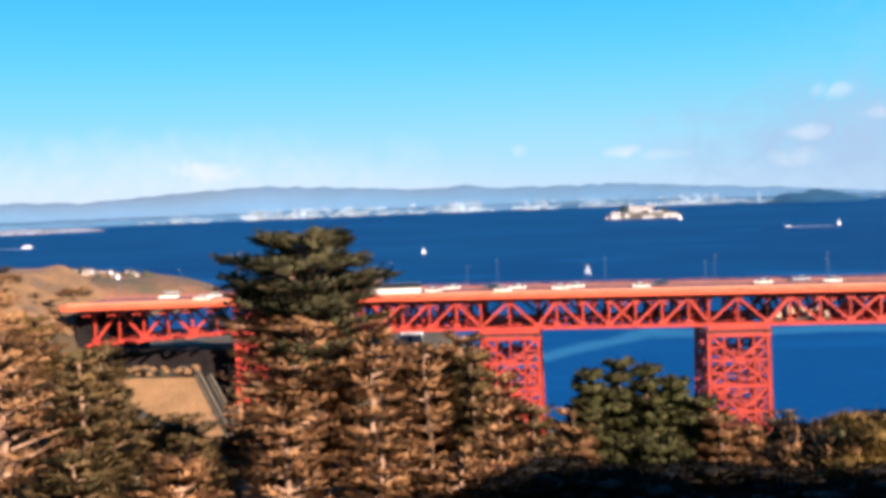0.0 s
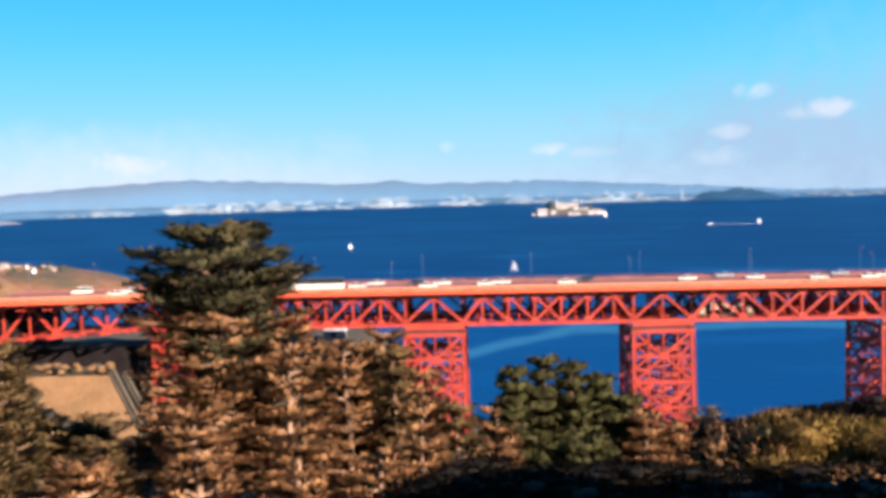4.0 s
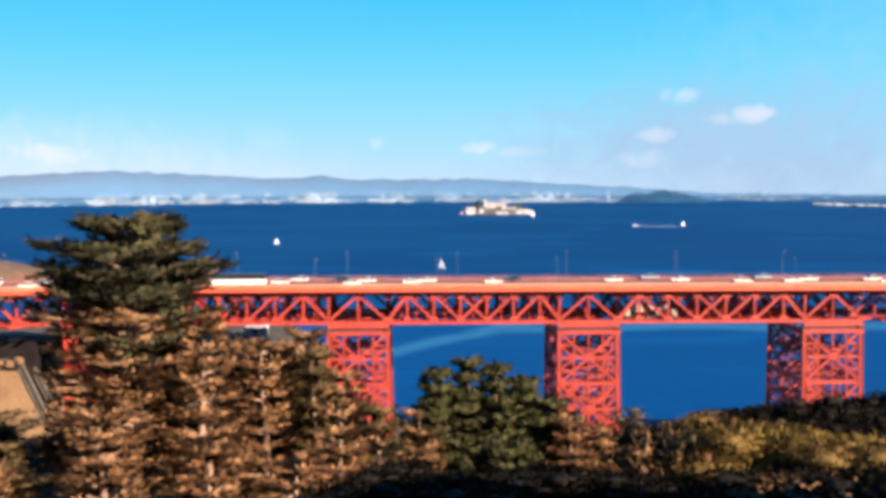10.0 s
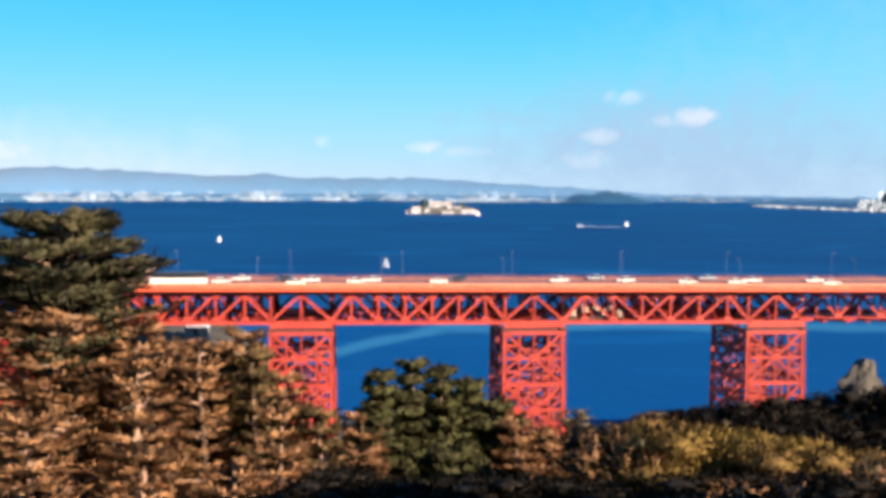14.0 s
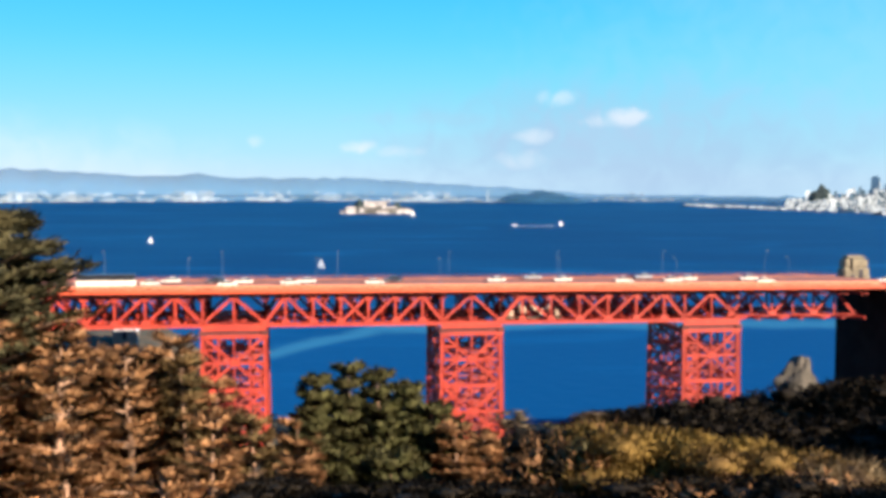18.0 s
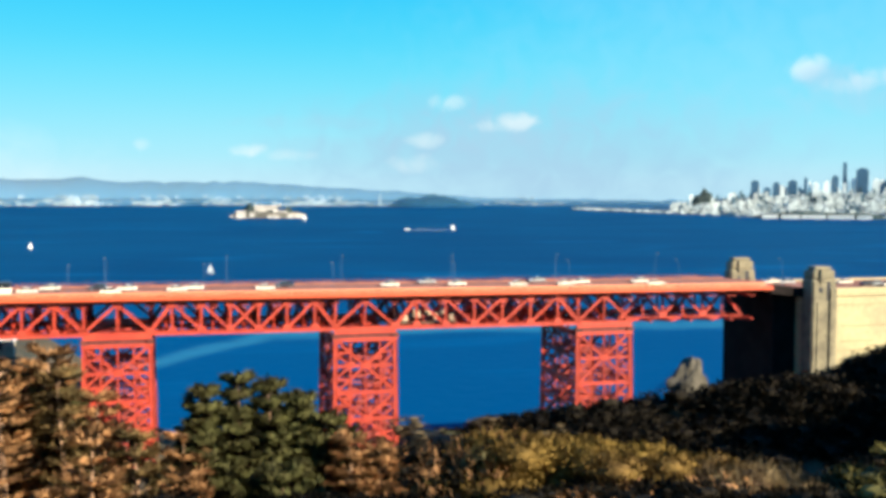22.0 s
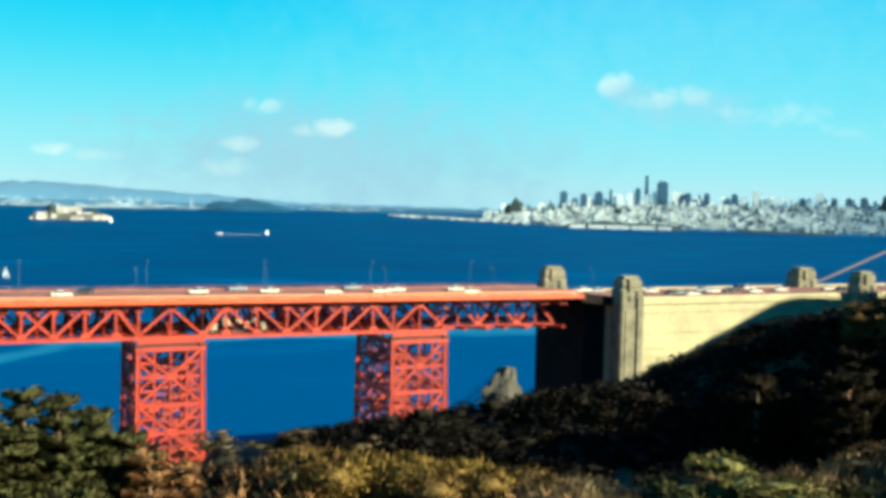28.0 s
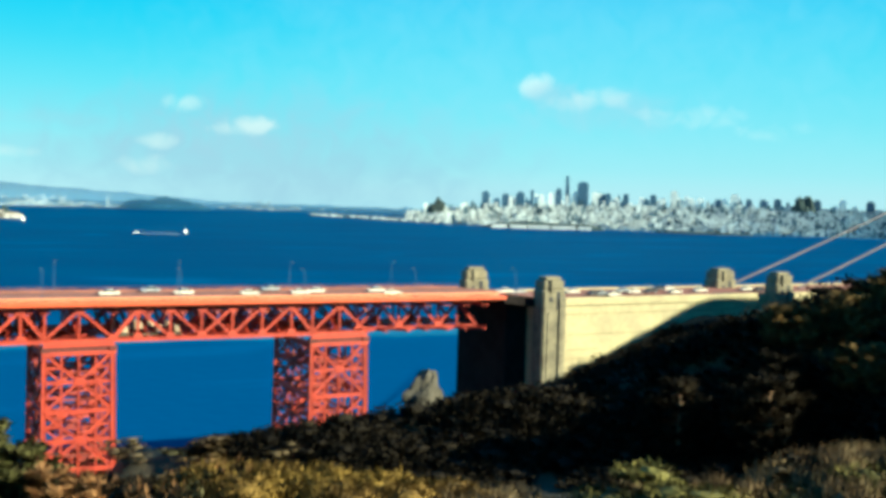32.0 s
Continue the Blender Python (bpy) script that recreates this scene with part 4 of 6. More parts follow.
def tower(sl, sr):
    """A lattice tower of four legs, with struts and crossed braces on each face."""
    levels = [50.9, 38.5, 26.0, 13.4]
    foot = min(land_at(s, n) for s in (sl, sr) for n in (0, WIDTH)) - 1.0
    levels = [z for z in levels if z > foot + 3] + [foot]
    mid = (sl + sr) / 2
    zt = levels[0]
    d = drop(mid)

    def leg(i, j, z):
        k = (zt - z) * 0.010
        return ((sl - k) if i == 0 else (sr + k), bend(mid) + ((0.0 - k * 2) if j == 0 else (WIDTH + k * 2)), z + d)

    sw = bend(mid)
    base = part("support_tower", boxed(sl - 0.6, sr + 0.6, sw - 0.6, sw + 0.6, zt - 0.5 + d, zt + 0.35 + d), ORANGE, viaduct)
    part("bearing_girder", boxed(sl - 0.6, sr + 0.6, sw + WIDTH - 0.6, sw + WIDTH + 0.6, zt - 0.5 + d, zt + 0.35 + d), ORANGE, base)
    for n in (sw, sw + WIDTH):
        part("node_girder", boxed(sl - 0.3, sr + 0.3, n - 0.45, n + 0.45, 52.15 + d, 53.0 + d), ORANGE, base)
        # a dark plate closes the gap and stands for its deep shadow
        part("bearing_recess", boxed(sl + 0.8, sr - 0.8, n - 0.2, n + 0.2, zt + 0.35 + d, 52.15 + d), SHADED_STEEL, base, "dark plate painting the shadow between the bearings")
    for i in (0, 1):
        s = (sl, sr)[i]
        part("bearing_girder", boxed(s - 0.5, s + 0.5, sw + 0.6, sw + WIDTH - 0.6, zt - 0.9 + d, zt + 0.3 + d), ORANGE_DARK, base)
        for j in (0, 1):
            a, b = leg(i, j, zt), leg(i, j, foot)
            beam("leg", a, b, 0.95, 0.95, base, ORANGE)
            n = (0, WIDTH)[j] + sw
            part("bearing", boxed(s - 0.8, s + 0.8, n - 0.7, n + 0.7, zt + 0.3 + d, 52.15 + d), SHADED_STEEL, base, "dark steel bearing shoe")
            part("footing", boxed(b[0] - 2.2, b[0] + 2.2, b[1] - 2.2, b[1] + 2.2, foot - 4, foot + 0.8, bevel=0.15), CONCRETE_OLD, base, "grey concrete footing")
    for k in range(len(levels) - 1):
        z0, z1 = levels[k], levels[k + 1]
        zm = (z0 + z1) / 2
        for z in (zm, z1) if k + 2 < len(levels) else (zm,):  # level bracing inside the tower
            c4 = [leg(i, j, z) for i, j in ((0, 0), (1, 0), (1, 1), (0, 1))]
            half = [Vector(c4[0]).lerp(c4[3], 0.5), Vector(c4[1]).lerp(c4[2], 0.5)]
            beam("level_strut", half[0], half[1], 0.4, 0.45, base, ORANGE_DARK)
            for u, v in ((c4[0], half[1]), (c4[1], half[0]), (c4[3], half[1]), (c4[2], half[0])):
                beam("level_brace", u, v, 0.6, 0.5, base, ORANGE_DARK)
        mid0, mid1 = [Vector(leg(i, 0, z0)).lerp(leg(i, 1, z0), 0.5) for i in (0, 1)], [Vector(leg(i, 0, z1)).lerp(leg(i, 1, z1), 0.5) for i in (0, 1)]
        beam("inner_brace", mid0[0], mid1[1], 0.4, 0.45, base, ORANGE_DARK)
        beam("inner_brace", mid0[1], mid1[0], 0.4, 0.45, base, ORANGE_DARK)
        faces = [((0, 0), (1, 0)), ((0, 1), (1, 1)), ((0, 0), (0, 1)), ((1, 0), (1, 1))]
        for fi, (p, q) in enumerate(faces):
            a0, b0, a1, b1, am, bq = leg(*p, z0), leg(*q, z0), leg(*p, z1), leg(*q, z1), leg(*p, zm), leg(*q, zm)
            if k:
                beam("strut", a0, b0, 0.85, 0.9, base, ORANGE)
            if fi < 2:
                c = tuple((am[i] + bq[i]) / 2 for i in range(3))
                beam("strut", am, bq, 0.6, 0.7, base, ORANGE)
                for e in (a0, b0, a1, b1):
                    beam("brace", e, c, 0.55, 0.62, base, ORANGE)
                beam("middle_post", (c[0], c[1], z0 + d - 0.4), (c[0], c[1], z1 + d + 0.4), 0.34, 0.38, base, ORANGE)
                part("brace_plate", boxed(c[0] - 1.0, c[0] + 1.0, c[1] - 0.3, c[1] + 0.3, c[2] - 0.8, c[2] + 0.8, bevel=0.15), ORANGE, base)
                for e in (a0, b0, a1, b1):  # lighter sub-braces from the middle of each long brace
                    h = tuple((e[i] + c[i]) / 2 for i in range(3))
                    beam("sub_brace", h, ((e[0] + c[0]) / 2, c[1], c[2]), 0.42, 0.48, base, ORANGE)
                    beam("sub_brace", h, (e[0], e[1], (e[2] + c[2]) / 2), 0.42, 0.48, base, ORANGE)
                    beam("sub_brace", ((e[0] + c[0]) / 2, c[1], c[2]), (e[0], e[1], (e[2] + c[2]) / 2), 0.40, 0.46, base, ORANGE)
                    beam("sub_brace", h, ((e[0] + c[0]) / 2, e[1], e[2]), 0.40, 0.46, base, ORANGE)
            else:
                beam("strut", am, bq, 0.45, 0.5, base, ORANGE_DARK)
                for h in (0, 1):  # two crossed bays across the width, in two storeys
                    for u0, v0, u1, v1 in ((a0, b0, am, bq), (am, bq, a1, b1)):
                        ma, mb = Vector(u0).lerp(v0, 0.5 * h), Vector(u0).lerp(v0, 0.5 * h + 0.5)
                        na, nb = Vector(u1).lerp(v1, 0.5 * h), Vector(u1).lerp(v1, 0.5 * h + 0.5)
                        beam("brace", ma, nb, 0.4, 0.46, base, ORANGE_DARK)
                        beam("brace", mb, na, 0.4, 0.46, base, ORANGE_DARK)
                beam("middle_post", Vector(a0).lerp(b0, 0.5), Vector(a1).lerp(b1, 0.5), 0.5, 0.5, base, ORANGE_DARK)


for k, (sl, sr) in enumerate(TOWERS_AT):
    tower(sl, sr)
    spans = [(sl, sr, 1)]
    end = TOWERS_AT[k + 1][0] if k + 1 < len(TOWERS_AT) else TRUSS_END
    spans.append((sr, end, (5 if k == 0 else 4) if end < TRUSS_END else 3))
    if k == 0:
        spans.append((-118.0, sl, 3))
    for a, b, bays in spans:
        inset = 5.0 if b == TRUSS_END or a == -118.0 else 0.0  # the end spans hang from trusses set in under the deck
        for n in (inset, WIDTH - inset):
            truss(a, b, bays, n, ORANGE)
        cross_frames(a, b, bays + 2 if bays > 3 else bays, a > -110 and b < TRUSS_END)

# canvas-sheeted work platform hung inside the second main span
platform = thing("work_platform", "maintenance platform with crumpled cream canvas sheets inside the truss", "platform", m=BRIDGE)
part("plank_deck", boxed(48.5, 64.0, 0.9, 3.4, 53.75, 53.95), CONCRETE_OLD, platform)
sheet_rng = random.Random(31)
for c, wide, foot, top in ((51.5, 1.6, 54.4, 55.8), (54.6, 1.8, 55.2, 57.2), (57.2, 1.5, 55.6, 57.0), (59.2, 1.2, 54.6, 56.2), (60.9, 1.6, 55.7, 57.3), (62.9, 1.2, 54.3, 55.8)):
    sheet = bmesh.new()
    made = bmesh.ops.create_grid(sheet, x_segments=8, y_segments=8, size=1.0)
    for v in made["verts"]:
        u, w = v.co.x, v.co.y
        fold = noise.noise((u * 1.7 + c, w * 1.7, 3.0))
        v.co = (c + u * wide / 2 * (1 + 0.25 * fold), 1.1 + 0.5 * fold + 0.35 * abs(u), foot + (w + 1) / 2 * (top - foot) * (0.9 + 0.3 * fold))
    bmesh.ops.solidify(sheet, geom=sheet.faces[:], thickness=0.05)
    part("canvas_sheet", sheet, SHEETING, platform, "crumpled cream canvas")
for q in (49.0, 56.2, 63.5):
    part("hanger", boxed(q - 0.06, q + 0.06, 1.0, 1.12, 53.9, 59.9), SHADED_STEEL, platform)

# ---------------------------------------------------------------- lamps on the bridge
lamp = thing("street_lamp", "slender bridge lamp with a curved arm and amber lantern", "street lamp", "lamps along the viaduct")
pole = bmesh.new()
for z0, z1, r0, r1 in ((0, 0.8, 0.12, 0.08), (0.8, 6.6, 0.05, 0.035)):
    bmesh.ops.create_cone(pole, cap_ends=True, segments=8, radius1=r0, radius2=r1, depth=z1 - z0, matrix=Matrix.Translation((0, 0, (z0 + z1) / 2)))
part("pole", pole, LAMP_POST, lamp)
part("arm", beam_mesh((0, 0, 6.4), (0, 1.7, 7.1), 0.1, 0.1, LAMP_POST, "arm"), None, lamp)
part("lantern", boxed(-0.2, 0.2, 1.4, 2.0, 6.85, 7.12, bevel=0.06), LAMP_GLASS, lamp, "amber glass lantern")
lamp_spots = [(s, -1.7 + bend(s), 0) for s in np.arange(-108.8, 150, 28.6)] + [(s, 25.0 + bend(s), 180) for s in np.arange(-102.8, 150, 28.6)]
for k, (s, n, turn) in enumerate(lamp_spots):
    m = BRIDGE @ pose(s, n, 61.65 + drop(s), 0, 0, turn)
    if k == 0:
        lamp.matrix_basis = m
    else:
        copy_thing(lamp, m)


# ---------------------------------------------------------------- traffic
def prism(profile, y0, y1, inset=0.0, z_in=1e9):
    """A side profile (x, z) pushed across from y0 to y1; points above z_in lean inwards."""
    bm = bmesh.new()
    rows = []
    for y, sgn in ((y0, 1), (y1, -1)):
        rows.append([bm.verts.new((x, y + sgn * (inset if z > z_in else 0), z)) for x, z in profile])
    n = len(profile)
    bm.faces.new(rows[0])
    bm.faces.new(rows[1][::-1])
    for i in range(n):
        bm.faces.new((rows[0][(i + 1) % n], rows[0][i], rows[1][i], rows[1][(i + 1) % n]))
    bmesh.ops.recalc_face_normals(bm, faces=bm.faces)
    return bm


def wheels(parent, xs, half, r):
    for x in xs:
        for y in (-half, half):
            w = bmesh.new()
            bmesh.ops.create_cone(w, cap_ends=True, segments=12, radius1=r, radius2=r, depth=0.24, matrix=Matrix.Translation((x, y, r)) @ Matrix.Rotation(math.pi / 2, 4, "X"))
            wheel = part("wheel", w, TYRE, parent)
            h = bmesh.new()
            bmesh.ops.create_cone(h, cap_ends=True, segments=8, radius1=r * 0.55, radius2=r * 0.5, depth=0.26, matrix=Matrix.Translation((x, y, r)) @ Matrix.Rotation(math.pi / 2, 4, "X"))
            part("rim", h, CAR_SILVER, wheel)


def car(paint, words, kind="sedan"):
    if kind == "sedan":
        c = thing("car", f"{words} saloon car on the viaduct roadway", "car", "traffic on the viaduct")
        body = [(-2.25, 0.35), (2.25, 0.35), (2.3, 0.7), (1.25, 0.92), (-1.6, 0.95), (-2.25, 0.9)]
        cabin = [(-1.7, 0.9), (1.15, 0.9), (0.45, 1.4), (-1.0, 1.43)]
        roof = [(-1.05, 1.4), (0.5, 1.37), (0.4, 1.45), (-0.95, 1.48)]
    else:
        c = thing("van", f"{words} van on the viaduct roadway", "van", "traffic on the viaduct")
        body = [(-2.5, 0.4), (2.5, 0.4), (2.55, 0.95), (1.6, 1.2), (-2.5, 1.25)]
        cabin = [(-2.45, 1.2), (1.65, 1.2), (0.95, 1.85), (-2.4, 1.9)]
        roof = [(-2.45, 1.84), (1.0, 1.8), (0.9, 1.98), (-2.4, 2.02)]
    part("body", prism(body, -0.9, 0.9), paint, c)
    part("glasshouse", prism(cabin, -0.82, 0.82, 0.1, 1.2), GLASS_DARK, c, "dark tinted glass")
    part("roof", prism(roof, -0.74, 0.74), paint, c)
    part("bumper", boxed(2.2, 2.36, -0.85, 0.85, 0.35, 0.62, bevel=0.04), TYRE, c)
    part("bumper", boxed(-2.5 if kind == "van" else -2.34, -2.3 if kind == "van" else -2.2, -0.85, 0.85, 0.35, 0.62, bevel=0.04), TYRE, c)
    for y in (-0.62, 0.62):
        part("headlight", boxed(2.2, 2.32, y - 0.18, y + 0.18, 0.66, 0.8), CAR_SILVER, c)
    wheels(c, (-1.4, 1.4), 0.82, 0.33)
    return c


def bus():
    c = thing("bus", "long white bus with dark windows and roof on the viaduct", "bus", "traffic on the viaduct")
    part("body", boxed(-6.6, 6.6, -1.28, 1.28, 0.45, 1.75, bevel=0.1), CAR_WHITE, c)
    part("window_band", boxed(-6.45, 6.5, -1.25, 1.25, 1.75, 2.7), GLASS_DARK, c, "band of dark windows")
    part("roof", boxed(-6.6, 6.55, -1.27, 1.27, 2.7, 3.1, bevel=0.1), CAR_DARK, c, "dark roof")
    for x in (-4.4, -2.2, 0, 2.2, 4.4):
        part("window_post", boxed(x - 0.08, x + 0.08, -1.27, 1.27, 1.7, 2.72), CAR_DARK, c)
    wheels(c, (-4.2, 4.3), 1.15, 0.48)
    return c


FLEET = {}
for key, paint, words in (("w", CAR_WHITE, "white"), ("d", CAR_DARK, "black"), ("s", CAR_SILVER, "silver grey"), ("r", CAR_RED, "dull red")):
    FLEET[key] = car(paint, words)
    FLEET[key.upper()] = car(paint, words, "van")
FLEET["B"] = bus()
LANES = (4.6, 7.6, 10.8, 14.2, 17.6, 21.0)
TRAFFIC = [('B', -42.4, 1), ('w', -32.8, 2), ('w', -28.8, 4), ('d', -18.2, 4), ('w', -14.8, 1), ('w', -11.5, 3), ('w', -0.3, 2), ('w', 3.6, 3), ('d', 25.1, 4), ('w', 20.0, 2), ('w', 50.5, 3), ('s', 61.3, 5), ('w', 67.5, 3), ('w', 82.4, 2), ('s', 90.8, 5), ('w', 95.0, 2), ('w', 100.3, 3), ('w', 116.6, 3), ('w', 118.2, 1), ('W', -102.6, 3), ('w', -91.8, 1), ('w', -91.0, 3), ('w', -39.9, 1), ('w', 154.9, 3), ('s', 161.6, 4), ('w', 179.5, 4), ('d', 182.4, 2), ('s', 185.3, 2), ('w', 186.6, 1), ('w', 198.7, 3), ('d', 204.8, 3), ('d', 213.4, 5), ('w', 211.3, 2), ('w', 223.7, 3), ('w', 242.3, 3), ('d', 244.7, 2), ('s', 197.3, 4), ('w', 216.6, 5)]


def road_z(s):
    """The height of the roadway, which comes down to the level top of the anchorage."""
    return float(np.interp(s, (-130, 145.6, 166, 400), (62.28, 60.63, 59.0, 59.0)))


placed = set()
for key, s, lane in TRAFFIC:
    m = BRIDGE @ pose(s, LANES[lane] + bend(s), road_z(s), 0, 0, 0 if lane < 3 else 180)
    if key not in placed:
        placed.add(key)
        FLEET[key].matrix_basis = m
    else:
        copy_thing(FLEET[key], m)
for key, ob in FLEET.items():
    if key not in placed:
        for o in (*ob.children_recursive, ob):
            bpy.data.objects.remove(o)

# ---------------------------------------------------------------- the concrete anchorage and its pylons
A0, A1 = 148.7, 330.0
ROAD_Z = 59.0
FAR_N = 28.6
anchorage = thing("anchorage", "massive pale concrete anchorage housing under the roadway", "anchorage", m=BRIDGE)
part("block", boxed(A0 + 6.4, A1, -1.0, FAR_N, 12, ROAD_Z - 0.5), CONCRETE, anchorage)
# faces away from the sun; that shade is in its colour
part("end_wall", boxed(A0, A0 + 6.4, 2.6, FAR_N - 0.1, 12, ROAD_Z + 0.1), SHADE_CONCRETE, anchorage, "end wall coloured dark for its shade")
part("roadway", boxed(166, A1, 0.2, FAR_N - 1.0, ROAD_Z - 0.5, ROAD_Z), ROADWAY, anchorage, "grey roadway")
ramp = boxed(145.6, 166, -0.9, FAR_N - 1.0, ROAD_Z - 0.4, ROAD_Z)
for v in ramp.verts:
    if v.co.x < 150:
        v.co.z += 1.63
part("approach_slab", ramp, ROADWAY, anchorage, "sloping grey road slab")
# parapet in the pylon's shadow, which is painted as its dark colour
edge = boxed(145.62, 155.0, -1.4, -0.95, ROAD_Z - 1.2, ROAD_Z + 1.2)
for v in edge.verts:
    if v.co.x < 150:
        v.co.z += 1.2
part("shaded_parapet", edge, SHADE_CONCRETE, anchorage, "parapet beside the pylon, coloured dark for shade")
for n0, n1, top in ((-1.2, -0.5, 0.9), (FAR_N - 1.0, FAR_N - 0.4, 0.5)):
    part("parapet", boxed(A0 + 6.4, A1, n0, n1, ROAD_Z - 0.5, ROAD_Z + top, bevel=0.06), CONCRETE, anchorage)
part("cornice", boxed(A0 + 13, A1, -1.5, -1.0, ROAD_Z - 1.1, ROAD_Z - 0.5), CONCRETE, anchorage)
for z, s0, s1 in ((42.0, 168, 178), (43.6, 165, 182), (46.0, 166, 176), (50.0, 166, 205), (55.5, 163, 225)):
    part("pour_line", boxed(s0, s1, -1.05, -0.99, z - 0.12, z + 0.12), CONCRETE_STAIN, anchorage, "thin brown stain along a pour joint")


def pylon(s0, s1, n0, n1, foot, top):
    """A stepped concrete pylon with chamfered shoulders and a recessed slot in its face."""
    p = thing("pylon", "stepped art deco concrete pylon rising above the roadway", "pylon", "pylons of the anchorage", m=BRIDGE)
    w, d = s1 - s0, n1 - n0
    part("shaft", boxed(s0, s1, n0, n1, foot, top - 3.2, bevel=0.5), PYLON, p)
    part("shoulder", boxed(s0 + w * 0.06, s1 - w * 0.06, n0 + d * 0.05, n1 - d * 0.05, top - 3.2, top - 0.9, bevel=0.35), PYLON, p)
    part("cap", boxed(s0 + w * 0.16, s1 - w * 0.16, n0 + d * 0.14, n1 - d * 0.14, top - 0.9, top, bevel=0.3), PYLON, p)
    for k in (-1, 1):
        c = (s0 + s1) / 2 + k * w * 0.16
        part("slot", boxed(c - w * 0.075, c + w * 0.075, n0 - 0.06, n0 + 0.3, top - 7.4 - 1.0 * k, top - 4.4 + 0.7 * k), CAR_DARK, p, "dark recessed slot")
    part("corner_pilaster", boxed(s1 - w * 0.30, s1 - 0.2, n0 - 0.5, n0 + 0.05, foot, top - 5.5, bevel=0.08), PYLON, p)
    part("stepped_fin", boxed(s0 + w * 0.30, s0 + w * 0.42, n0 - 0.45, n0 + 0.05, top - 4.0, top - 0.6, bevel=0.06), PYLON, p)
    s = s0 + w * 0.25
    part("rib", boxed(s - 0.3, s + 0.3, n0 - 0.25, n0 + 0.05, foot, max(foot + 0.5, top - 9)), PYLON, p)
    return p


pylon(154.8, 161.8, -5.4, -0.2, 12, 65.75)
pylon(148.7, 156.3, 24.8, 28.7, 56, 66.1)
pylon(235.3, 242.3, -5.4, -0.2, 30, 66.2)
pylon(239.0, 247.0, 23.6, 30.0, 30, 65.1)

# main cables of the suspension span, leaving the anchorage
for n, s0, z0, s1, z1 in ((28.0, 250.0, 60.0, 420.0, 121.0), (0.5, 250.0, 61.0, 420.0, 125.0)):
    c = thing("main_cable", "thick pale orange suspension cable rising from the anchorage", "cable", "main cables", m=BRIDGE)
    bm = bmesh.new()
    prev = None
    for k in range(25):
        f = k / 24
        s = s0 + (s1 - s0) * f
        z = z0 + (z1 - z0) * (0.93 * f + 0.07 * f * f)
        ring = [bm.verts.new((s, n + 0.36 * math.cos(a), z + 0.36 * math.sin(a))) for a in np.arange(8) * math.pi / 4]
        if prev:
            for i in range(8):
                bm.faces.new((prev[i], prev[(i + 1) % 8], ring[(i + 1) % 8], ring[i]))
        prev = ring
    part("strand", bm, CABLE, c)



# ---------------------------------------------------------------- plants
def leaves(centres, radii, per, size, seed, flat=0.55, lift=0.0, slim=0.16):
    """Leaf sprays: long narrow quads scattered over the shells of the given clumps."""
    g = np.random.default_rng(seed)
    c = np.repeat(np.asarray(centres, float), per, axis=0)
    r = np.repeat(np.asarray(radii, float), per, axis=0)
    n = len(c)
    d = g.normal(size=(n, 3))
    d /= np.linalg.norm(d, axis=1)[:, None]
    d[:, 2] = np.where(g.random(n) < 0.75, np.abs(d[:, 2]), d[:, 2])
    p = c + d * r * (0.78 + 0.3 * g.random(n))[:, None]
    u = d + g.normal(size=(n, 3)) * 0.6
    u[:, 2] = u[:, 2] * flat * 0.5 + lift * 0.6
    u /= np.linalg.norm(u, axis=1)[:, None]
    v = np.cross(u, g.normal(size=(n, 3)) * 0.5 + (0, 0, 1))
    v /= np.linalg.norm(v, axis=1)[:, None] + 1e-9
    s = size * (0.6 + 0.8 * g.random(n))[:, None]
    a, b = u * s, v * s * slim
    quads = np.stack([p - b * 0.7, p + a * 0.5 - b, p + a, p + a * 0.45 + b], 1)
    faces = np.arange(4 * n).reshape(n, 4)
    each = np.repeat(g.normal(size=(n // per, 3)), per, axis=0)
    soft = d * 0.7 + each * 0.16 + g.normal(size=(n, 3)) * 0.1 + (0, 0, 0.35)
    return quads.reshape(-1, 3), faces, np.repeat(soft / np.linalg.norm(soft, axis=1)[:, None], 4, axis=0)


def softened(me, normals):
    """Leaves take the light as the clump that they belong to does."""
    me.polygons.foreach_set("use_smooth", [True] * len(me.polygons))
    me.normals_split_custom_set_from_vertices(normals.astype(np.float32).tolist())
    return me


def hearts(centres, radii, seed, full=1.0):
    """The dense twiggy heart of each clump, behind its leaves."""
    g = np.random.default_rng(seed)
    ball = np.array([(x, y, z) for x in (-1, 0, 1) for y in (-1, 0, 1) for z in (-1, 0, 1) if (x, y, z) != (0, 0, 0)], float)
    at = {tuple(p): i for i, p in enumerate(ball.astype(int).tolist())}
    quads = []
    for axis in range(3):
        for side in (-1, 1):
            for a in (-1, 0):
                for b in (-1, 0):
                    q = []
                    for i, j in ((a, b), (a + 1, b), (a + 1, b + 1), (a, b + 1)):
                        p = [i, j]
                        p.insert(axis, side)
                        q.append(at[tuple(p)])
                    quads.append(q)
    ball /= np.linalg.norm(ball, axis=1)[:, None]
    n = len(centres)
    p = np.asarray(centres, float)[:, None] + ball[None] * np.asarray(radii, float)[:, None] * g.uniform(0.70, 1.0, size=(n, len(ball), 1)) * full
    faces = np.asarray(quads)[None] + (np.arange(n) * len(ball))[:, None, None]
    soft = np.repeat(ball[None], n, axis=0) + g.normal(size=(n, len(ball), 3)) * 0.2 + (0, 0, 0.35)
    soft /= np.linalg.norm(soft, axis=2)[:, :, None]
    return p.reshape(-1, 3), faces.reshape(-1, 4), soft.reshape(-1, 3)


